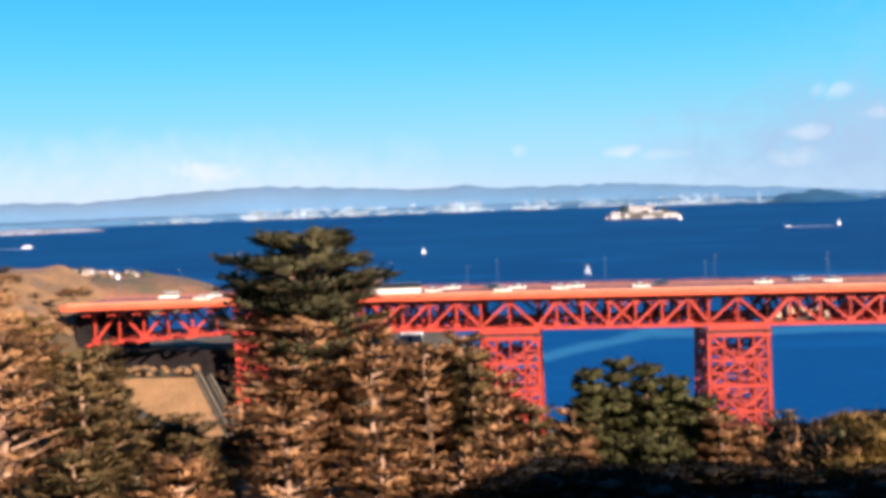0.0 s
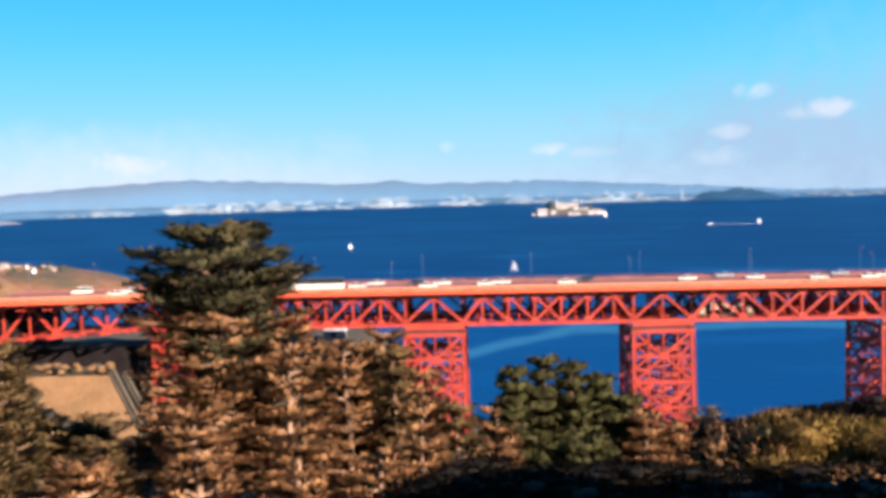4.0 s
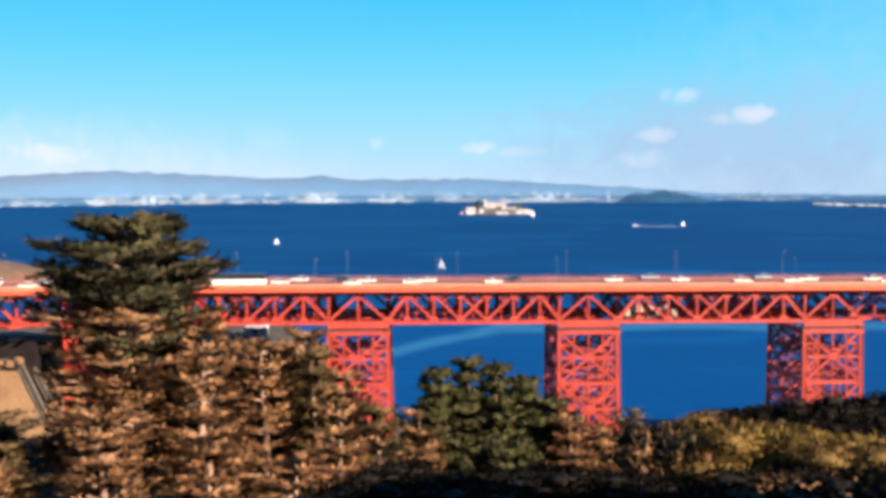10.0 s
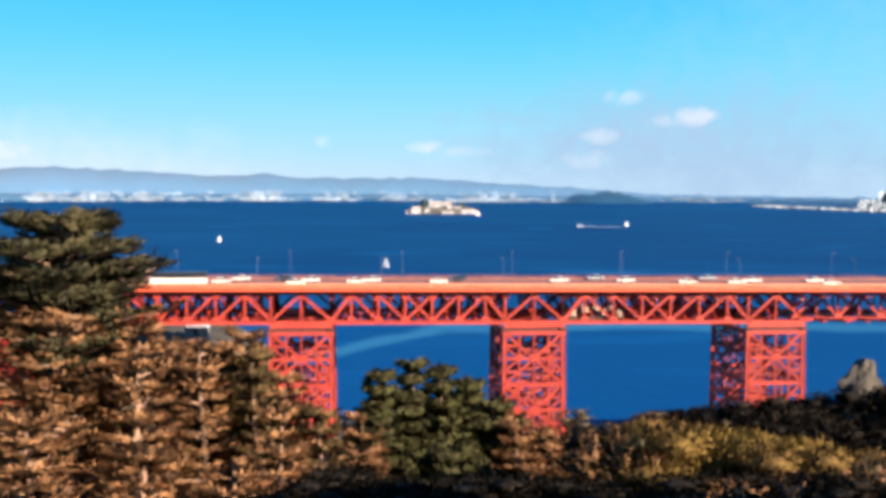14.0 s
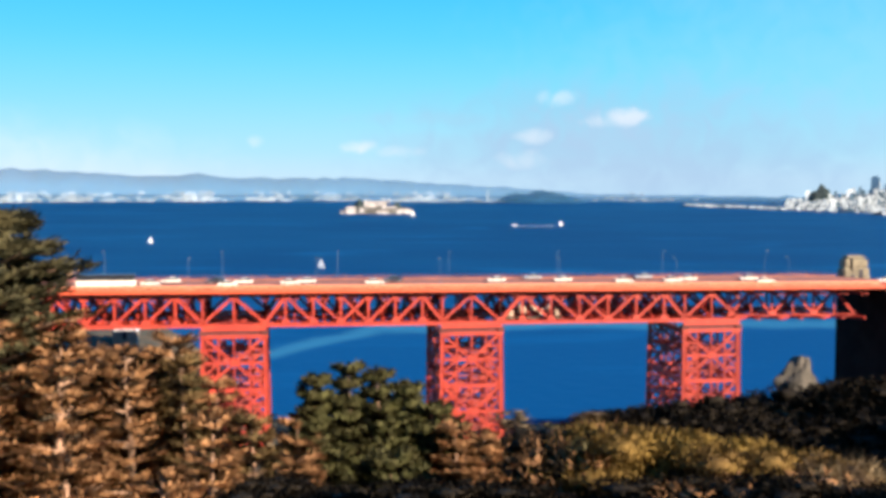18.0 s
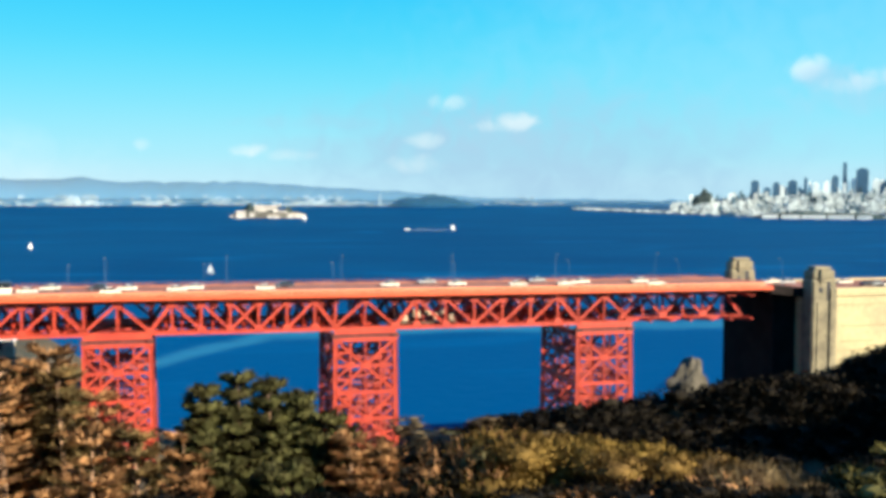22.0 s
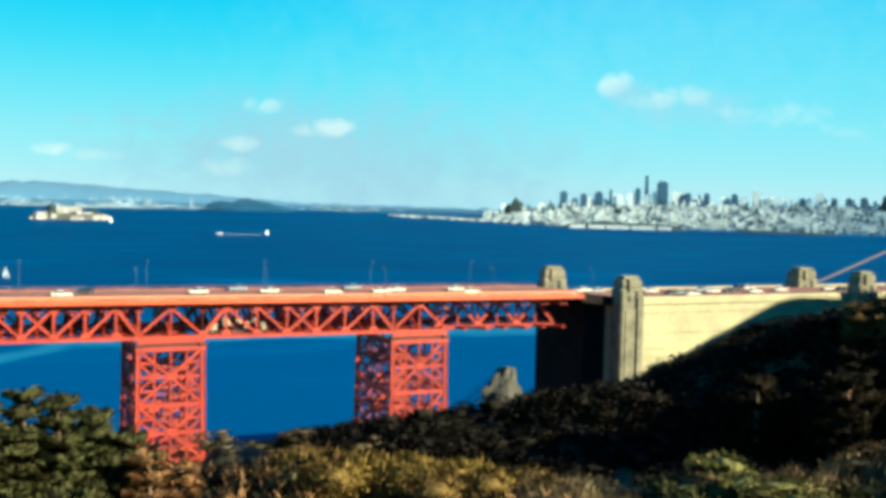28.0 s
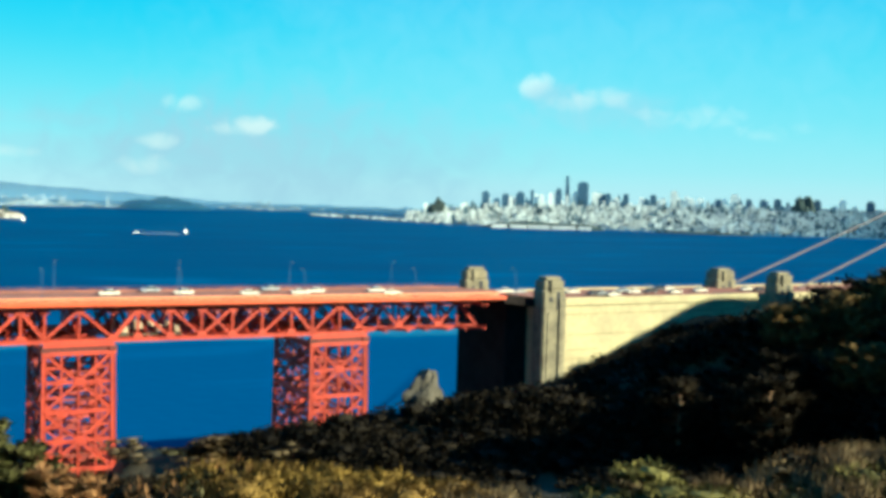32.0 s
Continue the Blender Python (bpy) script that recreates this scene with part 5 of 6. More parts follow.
def leaf_arrays(centres, radii, per, size, seed, full=1.0, **kw):
    v, f, soft = leaves(centres, radii, per, size, seed, **kw)
    v2, f2, soft2 = hearts(centres, radii, seed + 1, full)
    return np.concatenate([v, v2]), np.concatenate([f, f2 + len(v)]), np.concatenate([soft, soft2])


def foliage_mesh(name, v, f, soft, mats, slots=None):
    me = bpy.data.meshes.new(name)
    me.vertices.add(len(v))
    me.vertices.foreach_set("co", v.ravel().astype(np.float32))
    me.loops.add(f.size)
    me.loops.foreach_set("vertex_index", f.ravel().astype(np.int32))
    me.polygons.add(len(f))
    me.polygons.foreach_set("loop_start", np.arange(0, f.size, 4, dtype=np.int32))
    for mat in mats:
        me.materials.append(mat)
    if slots is not None:
        me.polygons.foreach_set("material_index", slots.astype(np.int32))
    me.update(calc_edges=True)
    return softened(me, soft)


def leaf_mesh(name, centres, radii, per, size, mat, seed, full=1.0, **kw):
    return foliage_mesh(name, *leaf_arrays(centres, radii, per, size, seed, full, **kw), [mat])


def limb(bm, a, b, r0, r1, seg=6, bend=0.0, rng=random):
    a, b = Vector(a), Vector(b)
    steps = 4
    side = Vector((rng.uniform(-1, 1), rng.uniform(-1, 1), rng.uniform(-0.3, 0.6))) * bend * (b - a).length
    prev = None
    d = (b - a).normalized()
    u = d.orthogonal().normalized()
    v = d.cross(u)
    for k in range(steps + 1):
        f = k / steps
        p = a.lerp(b, f) + side * math.sin(math.pi * f)
        r = r0 + (r1 - r0) * f
        ring = [bm.verts.new(p + (u * math.cos(t) + v * math.sin(t)) * r) for t in np.arange(seg) * 2 * math.pi / seg]
        if prev:
            for i in range(seg):
                bm.faces.new((prev[i], prev[(i + 1) % seg], ring[(i + 1) % seg], ring[i]))
        prev = ring


def spray_mesh(name, twigs, per, size, mat, seed, fan=0.12, loose=(0.09, 0.035)):
    """Needle sprays along twigs: narrow leaves that lean forward along each twig and hang out to its sides. Twigs: rows of root, tip."""
    g = np.random.default_rng(seed)
    tw = np.repeat(np.asarray(twigs, float), per, axis=0)
    n = len(tw)
    f = g.random(n)[:, None] ** 0.8
    p = tw[:, 0] + (tw[:, 1] - tw[:, 0]) * f
    d = tw[:, 1] - tw[:, 0]
    length = np.linalg.norm(d, axis=1)[:, None]
    d = d / (length + 1e-9)
    p = p + g.normal(size=(n, 3)) * length * (loose[0], loose[0], loose[1])
    u = d + g.normal(size=(n, 3)) * (0.4, 0.4, fan) + (0, 0, 0.08)
    u /= np.linalg.norm(u, axis=1)[:, None]
    v = np.cross(u, g.normal(size=(n, 3)) * 0.33 + (0, 0, 1))
    v /= np.linalg.norm(v, axis=1)[:, None] + 1e-9
    s = size * (0.55 + 0.9 * g.random(n))[:, None]
    a, c = u * s, v * s * 0.10
    quads = np.stack([p - c * 0.5, p + a * 0.5 - c, p + a, p + a * 0.45 + c], 1).reshape(-1, 3)
    faces = np.arange(4 * n, dtype=np.int32)
    me = bpy.data.meshes.new(name)
    me.vertices.add(len(quads))
    me.vertices.foreach_set("co", quads.ravel().astype(np.float32))
    me.loops.add(len(faces))
    me.loops.foreach_set("vertex_index", faces)
    me.polygons.add(n)
    me.polygons.foreach_set("loop_start", np.arange(0, 4 * n, 4, dtype=np.int32))
    me.materials.append(mat)
    me.update(calc_edges=True)
    out = np.stack([p[:, 0], p[:, 1], np.zeros(n)], 1)
    out /= np.linalg.norm(out, axis=1)[:, None] + 1e-6
    each = np.repeat(g.normal(size=(n // per, 3)), per, axis=0)  # a spray catches the light as one
    soft = out * 0.45 + d * 0.2 + each * 0.5 + g.normal(size=(n, 3)) * 0.12 + (0, 0, 0.4)
    soft /= np.linalg.norm(soft, axis=1)[:, None]
    return softened(me, np.repeat(soft, 4, axis=0))


def tree(name, label, category, high, wide, seed, leaf, bare=0.25, tiers=9, pads=9, per=14, size=0.8, group="", shape="dome", m=None, thin=1.0, branch=0.012, dead=None, rise=0.35, twigs=9, wind=(0, 0), lift=0.0, profile=None, spread=1.0, inmost=0.6):
    """A trunk with limbs in uneven tiers; every limb carries side twigs with sprays, so that the crown is layered and has gaps."""
    rng = random.Random(seed)
    t = thing(name, label, category, group, m=m)
    trunk = bmesh.new()
    lean = Vector((rng.uniform(-0.05, 0.05), rng.uniform(-0.05, 0.05), 0)) * high
    limb(trunk, (0, 0, -1.5), Vector((0, 0, high * 0.55)) + lean * 0.5, wide * 0.035, wide * 0.022, 8, 0.02, rng)
    limb(trunk, Vector((0, 0, high * 0.55)) + lean * 0.5, Vector((0, 0, high * 0.95)) + lean, wide * 0.022, wide * 0.006, 7, 0.03, rng)
    part("trunk", trunk, BARK, t)
    green, brown, inner = [], [], []
    level = 0.3 * high / tiers
    for k in range(tiers):
        f = k / max(tiers - 1, 1)
        z = high * (bare + (0.96 - bare) * f)
        if profile:
            reach = float(np.interp(f, *profile))
        elif shape == "dome":
            reach = wide / 2 * max(0.05, 1 - (max(0, f - 0.45) / 0.60) ** 2.6) ** 0.6 * (0.6 + 0.4 * min(1, f / 0.5 + 0.1))
        else:
            reach = wide / 2 * (1.02 - 0.84 * f ** 1.15) * rng.uniform(0.75, 1.12)
        count = max(4, round(pads * (0.45 + 0.55 * reach / (wide / 2))))
        a0 = rng.uniform(0, 6.28)
        for i in range(count):
            if rng.random() > thin:
                continue
            a = a0 + 6.283 * (i + rng.uniform(-0.35, 0.35)) / count
            rr = reach * rng.uniform(inmost, 1.12)
            zz = z + rng.uniform(-0.5, 0.6) * min(0.045 * high, level)
            tip = Vector((math.cos(a) * rr + wind[0] * f, math.sin(a) * rr + wind[1] * f, zz)) + lean * (zz / high)
            root = Vector((0, 0, max(zz - rr * rng.uniform(0.5, 1.2) * rise, high * 0.08))) + lean * (zz / high) * 0.7
            bm = bmesh.new()
            limb(bm, root, tip, wide * branch, wide * branch * 0.25, 5, 0.06, rng)
            part("limb", bm, BARK, t)
            low = dead is not None and f < dead * rng.uniform(0.7, 1.3)
            along = (tip - root).normalized()
            side = along.cross(Vector((0, 0, 1))).normalized()
            for q in range(4):  # dark sprays near the trunk, added as the crown's inner shade
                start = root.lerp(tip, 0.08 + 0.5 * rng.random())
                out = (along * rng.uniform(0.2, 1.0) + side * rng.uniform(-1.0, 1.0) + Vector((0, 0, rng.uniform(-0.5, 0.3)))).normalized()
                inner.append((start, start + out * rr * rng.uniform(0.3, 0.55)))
            for q in range(twigs):
                w = 0.30 + 0.70 * (q + rng.random()) / twigs
                if low and rng.random() < 0.45:
                    continue
                sg = 1 if q % 2 else -1
                start = root.lerp(tip, w) + Vector((0, 0, rng.uniform(-0.02, 0.04) * wide))
                out = (along * rng.uniform(0.5, 1.0) + side * sg * rng.uniform(0.3, 1.0) + Vector((0, 0, rng.uniform(-0.12, 0.22) + lift))).normalized()
                ln = spread * max(0.9, wide * rng.uniform(0.07, 0.15) * (1.15 - 0.5 * w))
                (brown if low else green).append((start, start + out * ln))
    part("crown", spray_mesh("crown", green, per, size, leaf, seed), None, t)
    part("inner_foliage", spray_mesh("inner_foliage", inner, 10, size * 1.1, INNER_SHADE, seed + 2), None, t, "dark sprays standing in for shade inside the crown")
    if brown:
        part("dead_foliage", spray_mesh("dead_foliage", brown, per, size * 0.85, LEAF_DRY, seed + 1), None, t, "brown dry lower foliage")
    return t


def shrub_arrays(seed, clumps=30, per=150, size=0.55, full=1.0, lift=0.25, tall=0.42, slim=0.16):
    g = np.random.default_rng(seed)
    c = g.normal(size=(clumps, 3)) * (0.40, 0.40, 0.22) + (0, 0, 0.5)
    c[:, 2] = np.clip(c[:, 2], 0.15, 0.95 - 0.5 * np.hypot(c[:, 0], c[:, 1]) ** 2)
    r = g.uniform(0.10, 0.24, size=(clumps, 1)) * np.array([[1.55, 1.55, tall]])
    return leaf_arrays(c, r, per, size / 6, seed, full, flat=1.0, lift=lift, slim=slim)


def ground_z(x, y):
    return float(land(x, y))


# the great cypress
BIG = (-43.5, 128.0)
tree("cypress_tree", "tall dark Monterey cypress with layered flat crown", "tree", 82.7 - ground_z(*BIG), 22.0, 5, LEAF_CYPRESS, bare=0.16, tiers=12, pads=17, per=70, size=1.0, twigs=13, thin=0.97, spread=1.3, inmost=0.35,
     m=Matrix.Translation((*BIG, ground_z(*BIG))), dead=0.56, branch=0.013, wind=(-0.8, 0), rise=0.3, profile=([0, 0.3, 0.5, 0.72, 0.84, 0.93, 1.0], [8.0, 9.8, 11.0, 12.2, 11.8, 10.0, 6.6]))

# other trees on the slope: x, y, top, width, kind
SLOPE_TREES = [
    (-75, 106, 77.0, 17, "dry"), (-69, 114, 68.5, 12, "pine"), (-84, 118, 74.2, 13, "dry"), (-54, 112, 58, 11, "pine"), (-75, 128, 67, 14, "pine"), (-82, 140, 63, 12, "pine"),
    (-34, 124, 70, 13, "dry"), (-41, 110, 62, 12, "dry"), (-28, 134, 66, 12, "dry"), (-33, 141, 65, 13, "dry"), (-25.5, 143, 67, 12, "dry"), (-29, 149, 63, 12, "pine"),
    (-19.5, 146, 60, 10, "dry"), (-22, 138, 64, 10, "pine"), (-50, 100, 56, 12, "dry"), (-30, 112, 58, 11, "dry"), (-18, 128, 59, 11, "dry"), (-14, 140, 56.5, 10, "pine"),
    (-9, 143, 55.5, 8, "dry"),
]
GULLY_TREES = [
    (-7.2, 145, 60.4, 6, "tuft"), (-2.2, 146, 61.8, 7, "tuft"), (2.3, 145, 60.8, 6, "tuft"), (5.6, 146, 58.9, 7, "tuft"), (-4, 147, 57.4, 9, "dark"), (3, 148, 57.0, 9, "dark"), (8.5, 146, 56.0, 8, "dark"), (15.5, 143, 52.8, 8, "dry"), (12, 141, 54.2, 7, "dry"), (-8, 128, 54, 9, "dry"), (18.5, 144, 50.5, 7, "dry"), (3, 130, 53, 10, "dark"), (-20, 110, 54, 10, "dry"),
    (-60, 95, 58, 12, "pine"), (-76, 95, 62, 13, "dry"), (-90, 105, 74, 14, "pine"), (-98, 125, 72, 14, "dry"), (120, 148, 62, 12, "dark"), (129, 156, 68, 11, "dark"),
    (136, 150, 68.5, 13, "dark"), (112, 140, 60, 13, "dark"), (128, 138, 64, 13, "dark"), (146, 150, 73.5, 11, "dark"), (104, 152, 58, 11, "dark"), (-57, 145, 55.5, 10, "dry"),
    (-45, 150, 60, 11, "dry"),
]
NORTH_TREES = [
    (-35, 152, 61, 12, "pine"), (-27, 160, 58, 11, "dark"), (-77, 148, 53, 9, "pine"), (-92, 160, 60, 11, "pine"), (-64, 165, 52, 8, "dry"),
    (-151, 222, 63, 11, "dry"), (-136, 215, 62, 12, "gold"), (-128, 205, 60, 11, "dry"), (-118, 196, 56, 10, "gold"), (-96, 178, 44.5, 9, "dry"),
    (-84, 172, 41.5, 9, "pine"), (-104, 186, 47, 10, "pine"), (-90, 166, 40, 9, "dry"), (-73, 178, 51, 9, "dry"), (-67, 182, 50, 9, "pine"), (-80, 170, 44, 8, "pine"),
]
KINDS = {"gold": (LEAF_GOLD, "golden lit pine at the edge of the slope", "dome", 0.95), "dry": (LEAF_DRY, "brownish weathered pine with bare grey branches", "cone", 0.8), "pine": (LEAF_PINE, "olive green pine on the slope", "cone", 0.95), "dark": (LEAF_CYPRESS, "dark bushy cypress on the slope", "dome", 1.0), "tuft": (LEAF_BUSH, "upright dark green young cypress on the slope", "cone", 1.0)}
for k, (x, y, top, wide, kind) in enumerate(SLOPE_TREES + GULLY_TREES + NORTH_TREES):
    leaf, words, shape, thin = KINDS[kind]
    if kind == "dark":
        # trees in the shaded gully get the leaves painted dark for it
        leaf = LEAF_BUSH if x < 50 else LEAF_PINE if x > 120 else LEAF_SHADE
    z = ground_z(x, y)
    high = max(top - z, 6)
    bushy = kind in ("dark", "tuft")
    tree("cypress_tree" if bushy else "pine_tree", words, "tree", high, wide, 100 + k, leaf, bare=0.08, tiers=max(6, round(high / 2.0)), pads=9 if bushy else 8, per=56 if bushy else 46, size=0.85, inmost=0.45 if bushy else 0.6, shape=shape, thin=thin, branch=0.019 if kind == "dry" else 0.012 if not bushy else 0.006, twigs={"dry": 7, "dark": 11, "tuft": 9}.get(kind, 8), spread=1.7, rise=0.5 if bushy else 0.35, lift=0.15 if bushy else 0.0,
         group="trees on the slope", m=Matrix.Translation((x, y, z)))

# scrub: shared shrub meshes, scattered over the slope
SHRUB_KINDS = [
    (LEAF_SHRUB, "yellow-green coyote brush mound", (38, 300, 0.40, 0.72)), (LEAF_SHRUB, "yellow-green coyote brush mound", (36, 300, 0.42, 0.72)),
    (LEAF_DULL, "dull brown scrub bush", (32, 200, 0.40, 0.75)), (LEAF_DULL, "dull brown scrub bush", (30, 200, 0.40, 0.75)),
    (LEAF_PINE, "dark green scrub bush", (24, 120, 0.5, 0.7)), (LEAF_CYPRESS, "dark green scrub bush", (24, 120, 0.5, 0.7)),
    (LEAF_SHADE, "understorey bush with leaves coloured dark for shade", (24, 120, 0.5, 0.7)), (LEAF_GREEN, "leafy green bush", (34, 240, 0.36, 0.8)),
    (LEAF_DULL, "tuft of tall dry grass", (46, 130, 0.75, 0.55, 3.0, 0.6, 0.05)), (LEAF_DRY, "twiggy brown half-bare bush", (26, 60, 0.8, 0.45, 0.5, 0.35, 0.08)),
]
SHRUBS = [(foliage_mesh("foliage", *shrub_arrays(400 + k, *shape), [leaf]), words) for k, (leaf, words, shape) in enumerate(SHRUB_KINDS)]
rng = random.Random(77)


def shrub(x, y, wide, high, which):
    me, words = SHRUBS[which]
    b = new("shrub", me)
    b.matrix_basis = pose(x, y, ground_z(x, y) - 0.15 * high, 0, 0, rng.uniform(0, 360)) @ Matrix.Diagonal((wide, wide, high, 1))
    return tagged(b, words + " on the slope", "shrub", "scrub on the slope")


def thicket(name, label, rows):
    """A field of bushes too far off to tell apart, joined: x, y, width, height, kind."""
    kinds = sorted({row[4] for row in rows})
    light = {k: shrub_arrays(700 + k, 20, 46, SHRUB_KINDS[k][2][2] * 1.5, *SHRUB_KINDS[k][2][3:]) for k in kinds}
    vs, fs, ns, slots, n = [], [], [], [], 0
    for x, y, wide, high, k in rows:
        v, f, soft = light[k]
        a = rng.uniform(0, 2 * math.pi)
        turn = np.array([[math.cos(a), math.sin(a), 0], [-math.sin(a), math.cos(a), 0], [0, 0, 1]])
        vs.append((v * (wide, wide, high)) @ turn + (x, y, ground_z(x, y) - 0.15 * high))
        fs.append(f + n)
        ns.append(soft @ turn)
        slots.append(np.full(len(f), kinds.index(k)))
        n += len(v)
    me = foliage_mesh(name, np.concatenate(vs), np.concatenate(fs), np.concatenate(ns), [SHRUB_KINDS[k][0] for k in kinds], np.concatenate(slots))
    return tagged(new(name, me), label, "undergrowth", kind="stuff")


BRUSH_X = [12, 18, 25, 35, 43, 48, 54, 58, 61, 65, 70, 76, 84]  # the height of the brush along the slope's shoulder
BRUSH_TOP = [56.5, 59.2, 62.3, 62.2, 60.8, 58.6, 58.4, 61.2, 62.6, 61.6, 62.2, 64.6, 65.4]


def shoulder(x):
    return 118 - 0.5 * (x - 18)


for k in range(130):
    x = rng.uniform(19, 84)
    back = rng.uniform(-2, 4) if x < 46 else rng.uniform(-13, 4)
    y = shoulder(x) + back
    top = float(np.interp(x, BRUSH_X, BRUSH_TOP)) - rng.uniform(0, 1.2) - 0.10 * abs(back)
    which = rng.choice((9, 5, 6)) if x < 24 else rng.choice((0, 1)) if x < 44 else rng.choice((8, 8, 3)) if x < 57 else 7 if x < 66 else rng.choice((8, 8, 2, 7))
    shrub(x, y, rng.uniform(5.5, 8.5) if which != 8 else rng.uniform(4, 6.5), max(2.5, (top - ground_z(x, y)) / 0.82), which)
for k in range(95):  # growth below it, leaves coloured dark for its shade, some half-bare
    x = rng.uniform(-12, 46)
    y = 112 - 0.46 * x + rng.uniform(-20, 2)
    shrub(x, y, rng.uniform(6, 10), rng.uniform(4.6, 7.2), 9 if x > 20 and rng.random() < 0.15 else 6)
thicket("scrub_under_trees", "dull scrub below the trees and towards the viaduct", [(rng.uniform(-120, 40), rng.uniform(95, 235), rng.uniform(4, 7), rng.uniform(3, 5), rng.choice((2, 3, 4, 5))) for _ in range(55)])

for k in range(40):  # along the cliff top by the towers
    x = rng.uniform(-20, 75)
    y = rng.uniform(205, 290) - 0.1 * x
    shrub(x, y, rng.uniform(4, 8), rng.uniform(3, 5), rng.choice((2, 3, 4, 5)))

# the shaded spur, one thicket, with the shade put into the leaf colour
mids, sizes = [], []
for k in range(350):
    x = 46 + rng.random() * 125 if k < 115 else rng.uniform(52, 105)
    y = 212 - (x - 56) * 0.6 + rng.uniform(-42, 6) if k < 115 else 210 - (x - 56) * 0.6 + rng.uniform(-26, 2)
    if k >= 165:  # at the foot of the anchorage
        x, y = rng.uniform(146, 196), rng.uniform(222, 256)
    if k >= 195:  # in the gully below the trees
        x, y = rng.uniform(108, 136), rng.uniform(122, 148)
    if k >= 310:  # over the bare floor of the gully
        x, y = rng.uniform(88, 128), rng.uniform(128, 176)
    elif k >= 215:  # down the far side of the spur to the anchorage
        x = rng.uniform(100, 168)
        y = 200 - (x - 85) * 0.6 + rng.uniform(-4, 44)
    wide, high = rng.uniform(5, 9.5), rng.uniform(3.8, 6.5) * (0.45 if k >= 165 else 0.55 + 0.45 * float(smooth_step(126, 138, x)))
    z = ground_z(x, y)
    mids.append((x, y, z + 0.1 * high))
    sizes.append((wide * 0.5, wide * 0.5, high * 0.5))
    for _ in range(22):
        cx, cy = x + rng.gauss(0, 0.38) * wide, y + rng.gauss(0, 0.38) * wide
        mids.append((cx, cy, ground_z(cx, cy) + high * min(0.7, max(0, rng.gauss(0.3, 0.2)))))
        r = rng.uniform(0.14, 0.32) * wide
        sizes.append((r * 1.3, r * 1.3, r * 0.45))
tagged(new("undergrowth", leaf_mesh("undergrowth", mids, sizes, 34, 0.8, LEAF_SHADE, 901, flat=1.0, lift=0.25, slim=0.2, full=0.75)), "dark shaded thicket covering the spur", "undergrowth", kind="stuff")

thicket("scrub_on_bank", "dry brown scrub on the sunlit bank", [(rng.uniform(-190, -132), rng.uniform(205, 262), rng.uniform(3, 6), rng.uniform(1.4, 2.8), rng.choice((2, 3, 9, 9))) for _ in range(34)])
spur_scrub = []
for _ in range(70):
    x = rng.uniform(130, 178)
    spur_scrub.append((x, 168 - 0.73 * (x - 130) + rng.uniform(-16, 3), rng.uniform(3.5, 6), rng.uniform(1.6, 3.2), rng.choice((9, 9, 2))))
thicket("scrub_on_spur", "dry brown growth over the top of the spur", spur_scrub)
for q, w in ((-113, -17), (-109, -20), (-105.5, -18), (-102.5, -21.5), (-99, -19.5), (-110, -23)):  # on the lower edge of the paved slope
    spot = BRIDGE @ Vector((q, w, 0))
    shrub(spot.x, spot.y, rng.uniform(4, 6), rng.uniform(2.6, 3.8), rng.choice((4, 7)))
thicket("scrub_below_abutment", "dull scrub below the paved slope", [(rng.uniform(-132, -74), rng.uniform(176, 214), rng.uniform(5, 8), rng.uniform(3, 4.6), rng.choice((2, 3, 4))) for _ in range(24)])

# the pointed rock on the spur
rock = bmesh.new()
bmesh.ops.create_icosphere(rock, subdivisions=4, radius=1.0)
for v in rock.verts:
    d = v.co.copy()
    v.co.z *= 1.25 - 0.35 * abs(d.x)
    v.co += d * (0.34 * noise.noise(d * 1.8 + Vector((9, 3, 2))) + 0.13 * abs(noise.noise(d * 4)) + 0.05 * noise.noise(d * 11))
    v.co.x *= 5.2 * (1 - 0.62 * max(0.0, d.z))
    v.co.y *= 3.0
    v.co.z *= 5.0
me = bpy.data.meshes.new("rock")
rock.to_mesh(me)
rock.free()
me.materials.append(ROCK)
r = new("rock", me)
r.matrix_basis = pose(83.6, 204, 47.9, 0, 6, 10) @ Matrix.Diagonal((0.8, 0.8, 0.86, 1))
tagged(r, "pointed grey boulder standing on the spur", "rock")

# small white service shed seen under the viaduct
shed = thing("service_shed", "small white flat-roofed shed on the slope behind the viaduct", "shed", m=BRIDGE @ pose(-45.5, 56, 43.0))
part("wall", boxed(-3.2, 3.2, -2.2, 2.2, -2, 2.0), SHEETING, shed)
part("roof", prism([(-3.5, 2.0), (3.5, 2.0), (2.4, 3.0), (-2.4, 3.0)], -2.5, 2.5), HULL, shed)
part("door", boxed(-0.5, 0.5, -2.26, -2.2, 0, 2.0), CAR_DARK, shed)

# the cut slope and its edge walls under the north end of the viaduct
cut = thing("abutment", "buff concrete slope paving under the viaduct's north end", "abutment", m=BRIDGE)


def paved(s, n):
    return 43.75 + 0.61 * (n + 5) + 0.12 * noise.noise((s * 0.4, n * 0.4, 0))


bm = bmesh.new()
cols = []
for f in np.linspace(0, 1, 16):
    col = []
    for n in np.linspace(-27, -5, 14):
        s = -113.0 + f * (21.2 + 0.74 * (-5 - n))
        col.append(bm.verts.new((s, n, paved(s, n))))
    cols.append(col)
for p, q in zip(cols, cols[1:]):
    for i in range(13):
        bm.faces.new((p[i], q[i], q[i + 1], p[i + 1]))
bmesh.ops.solidify(bm, geom=bm.faces[:], thickness=0.5)
part("slope_slab", bm, SANDSTONE, cut)
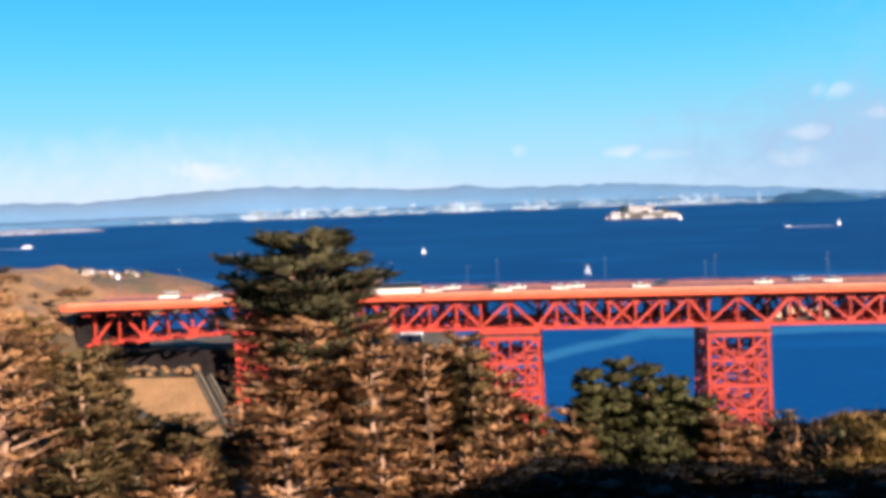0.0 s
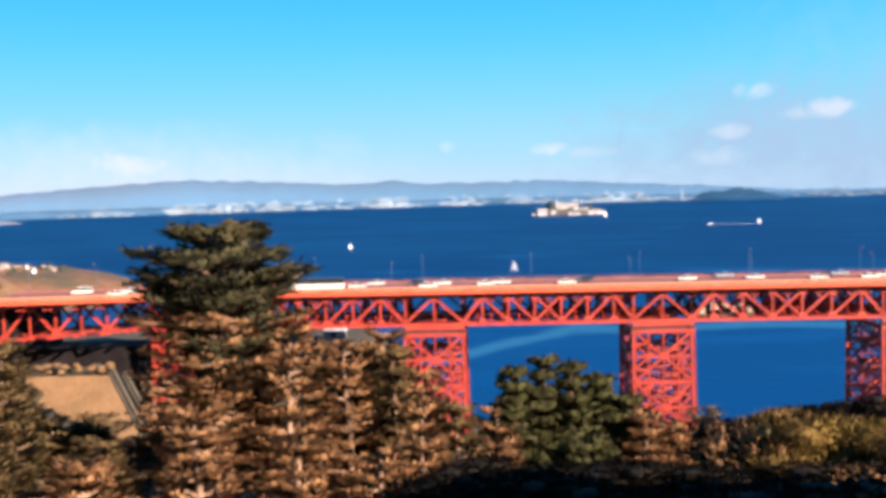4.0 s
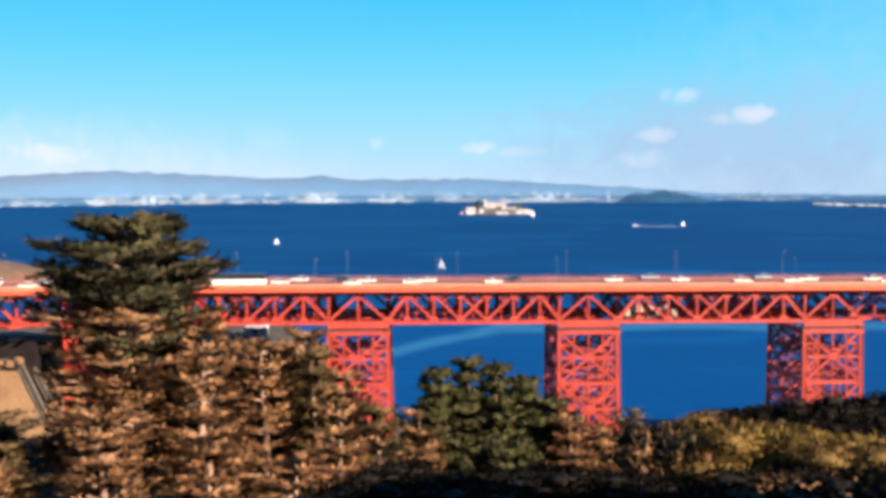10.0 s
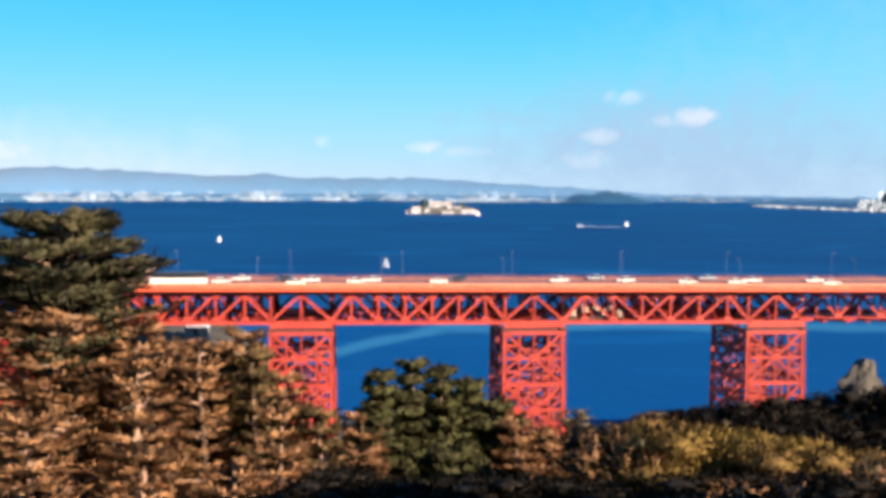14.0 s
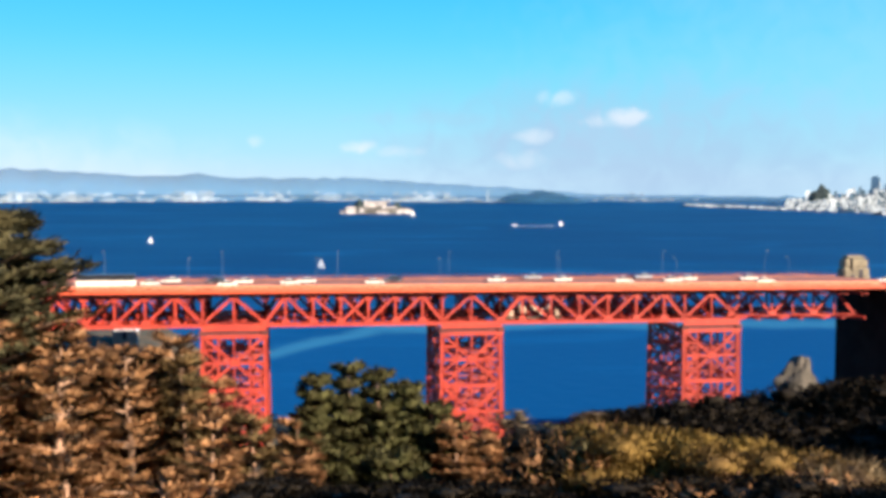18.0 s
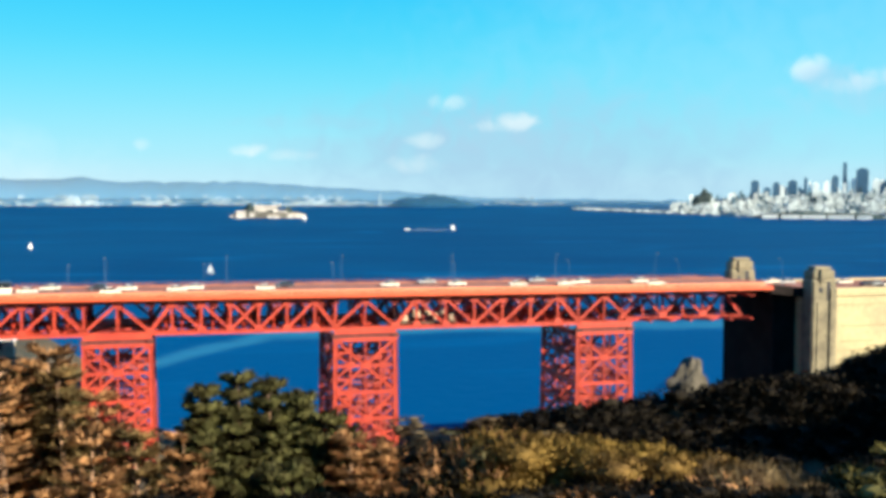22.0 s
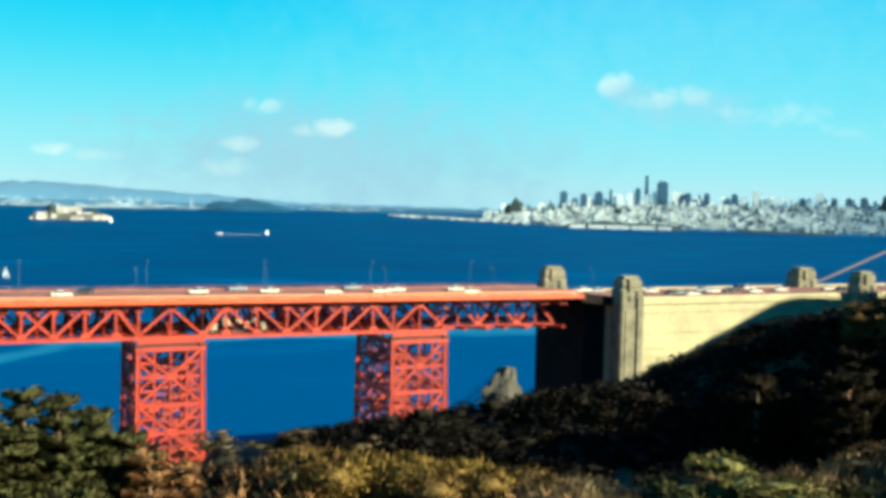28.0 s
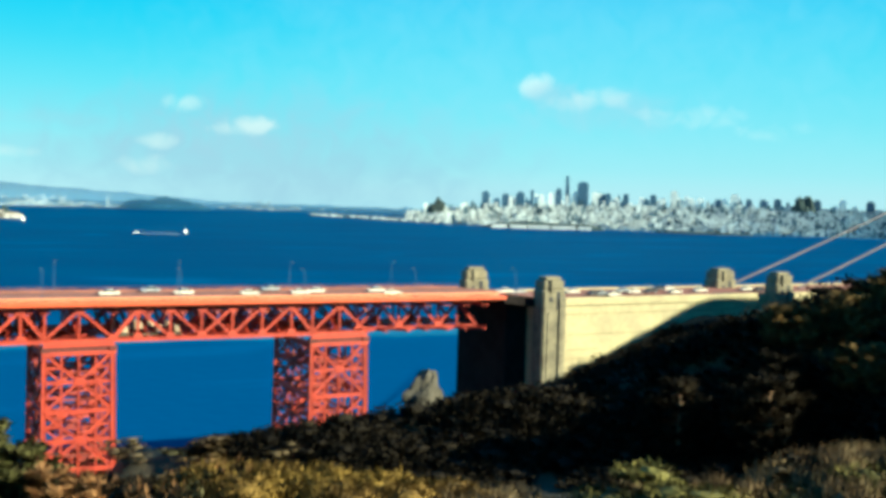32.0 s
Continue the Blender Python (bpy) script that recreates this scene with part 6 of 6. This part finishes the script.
part("edge_wall", beam_mesh((-91.3, -4.5, 44.6), (-75.2, -27, 31.0), 0.9, 1.5, CONCRETE_OLD, "edge_wall"), None, cut, "grey concrete edge wall")
part("edge_wall", beam_mesh((-88.3, -4.5, 44.0), (-72.0, -27, 30.2), 0.8, 1.2, CONCRETE_OLD, "edge_wall"), None, cut, "grey concrete edge wall")
# dark strip and walls below the deck: their shade is painted on
part("gutter", beam_mesh((-89.8, -4.5, 43.0), (-73.6, -27, 29.4), 2.0, 1.2, SHADE_CONCRETE, "gutter"), None, cut, "dark strip for the shaded gap between the walls")
part("bench_wall", boxed(-118, -87, 8.0, 20, 28, 48.5), SHADE_CONCRETE, cut, "abutment wall coloured dark for the deck's shade")
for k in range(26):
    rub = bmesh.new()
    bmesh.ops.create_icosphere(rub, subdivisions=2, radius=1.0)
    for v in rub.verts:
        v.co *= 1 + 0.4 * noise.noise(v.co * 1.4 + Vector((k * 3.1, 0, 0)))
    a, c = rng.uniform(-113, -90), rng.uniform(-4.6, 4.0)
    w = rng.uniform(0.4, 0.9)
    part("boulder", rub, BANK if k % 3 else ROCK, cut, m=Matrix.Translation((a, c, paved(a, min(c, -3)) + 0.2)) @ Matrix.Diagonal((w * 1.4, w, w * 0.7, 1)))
part("bearing_wall", boxed(-123.5, -117.6, -2.0, 32.0, 40, 59.6), SHADE_CONCRETE, cut, "bearing wall coloured dark for shade")


# ---------------------------------------------------------------- boats
def sailboat(x, y, size, heading, sails=1):
    b = thing("sailboat", "small white sailing boat on the bay", "sailboat", "boats on the bay", m=pose(x, y, 0, 0, 0, heading))
    hull = bmesh.new()
    rows = []
    for f, w, k in ((-0.5, 0.6, 0), (-0.2, 1, -0.2), (0.2, 0.85, -0.2), (0.5, 0.02, 0.1)):
        L = size * 0.9
        rows.append([hull.verts.new((f * L, sgn * w * size * 0.13, z)) for sgn, z in ((-1, size * 0.11), (-0.5, -0.3), (0.5, -0.3), (1, size * 0.11))])
    for a, c in zip(rows, rows[1:]):
        for i in range(4):
            hull.faces.new((a[i], a[(i + 1) % 4], c[(i + 1) % 4], c[i]))
    hull.faces.new(rows[0])
    part("hull", hull, HULL, b)
    mast = bmesh.new()
    bmesh.ops.create_cone(mast, cap_ends=True, segments=6, radius1=size * 0.014, radius2=size * 0.008, depth=size * 1.25, matrix=Matrix.Translation((size * 0.05, 0, size * 0.7)))
    part("mast", mast, HULL, b)
    for x0, x1, z1 in ((size * 0.03, -size * 0.42, size * 1.28), (size * 0.42, size * 0.08, size * 1.05)):
        s = bmesh.new()
        pts = [(x0, 0, size * 0.2), (x1, size * 0.05, size * 0.22), ((x0 if x1 < 0 else x1), 0, z1)]
        vs = [s.verts.new((p[0], p[1] + t, p[2])) for t in (0, 0.12) for p in pts]
        for f in ((0, 1, 2), (5, 4, 3), (0, 3, 4, 1), (1, 4, 5, 2), (2, 5, 3, 0)):
            s.faces.new([vs[i] for i in f])
        part("sail", s, SAIL, b)
    return b


sailboat(-289, 1492, 6.5, 20)
sailboat(-41, 1059, 8, 160)
sailboat(371, 1998, 8, 10)
sailboat(120, 2560, 10, 30)


def motorboat(x, y, heading, long):
    b = thing("motorboat", "white motor launch running with a foaming wake", "boat", "boats on the bay", m=pose(x, y, 0, 0, 0, heading))
    part("hull", prism([(-long / 2, 0), (long * 0.35, 0), (long / 2, long * 0.14), (-long / 2, long * 0.12)], -long * 0.14, long * 0.14), HULL, b)
    part("cabin", prism([(-long * 0.3, long * 0.11), (long * 0.2, long * 0.11), (long * 0.1, long * 0.27), (-long * 0.25, long * 0.27)], -long * 0.1, long * 0.1), HULL, b)
    part("windscreen", boxed(-long * 0.2, long * 0.13, -long * 0.105, long * 0.105, long * 0.16, long * 0.22), GLASS_DARK, b)
    w = bmesh.new()
    pts = [(-long * 0.5, -1, 0.05), (-long * 0.5, 1, 0.05), (-long * 6.2, 2.4, 0.05), (-long * 6.2, -2.4, 0.05)]
    vs = [w.verts.new(p) for p in pts] + [w.verts.new((p[0], p[1], 0.35)) for p in pts]
    for f in ((3, 2, 1, 0), (4, 5, 6, 7), (0, 1, 5, 4), (1, 2, 6, 5), (2, 3, 7, 6), (3, 0, 4, 7)):
        w.faces.new([vs[i] for i in f])
    part("wake", w, WAKE, b, "white foam trail")
    return b


motorboat(283, 1995, 172, 12)
motorboat(-1257, 2083, 0, 26)
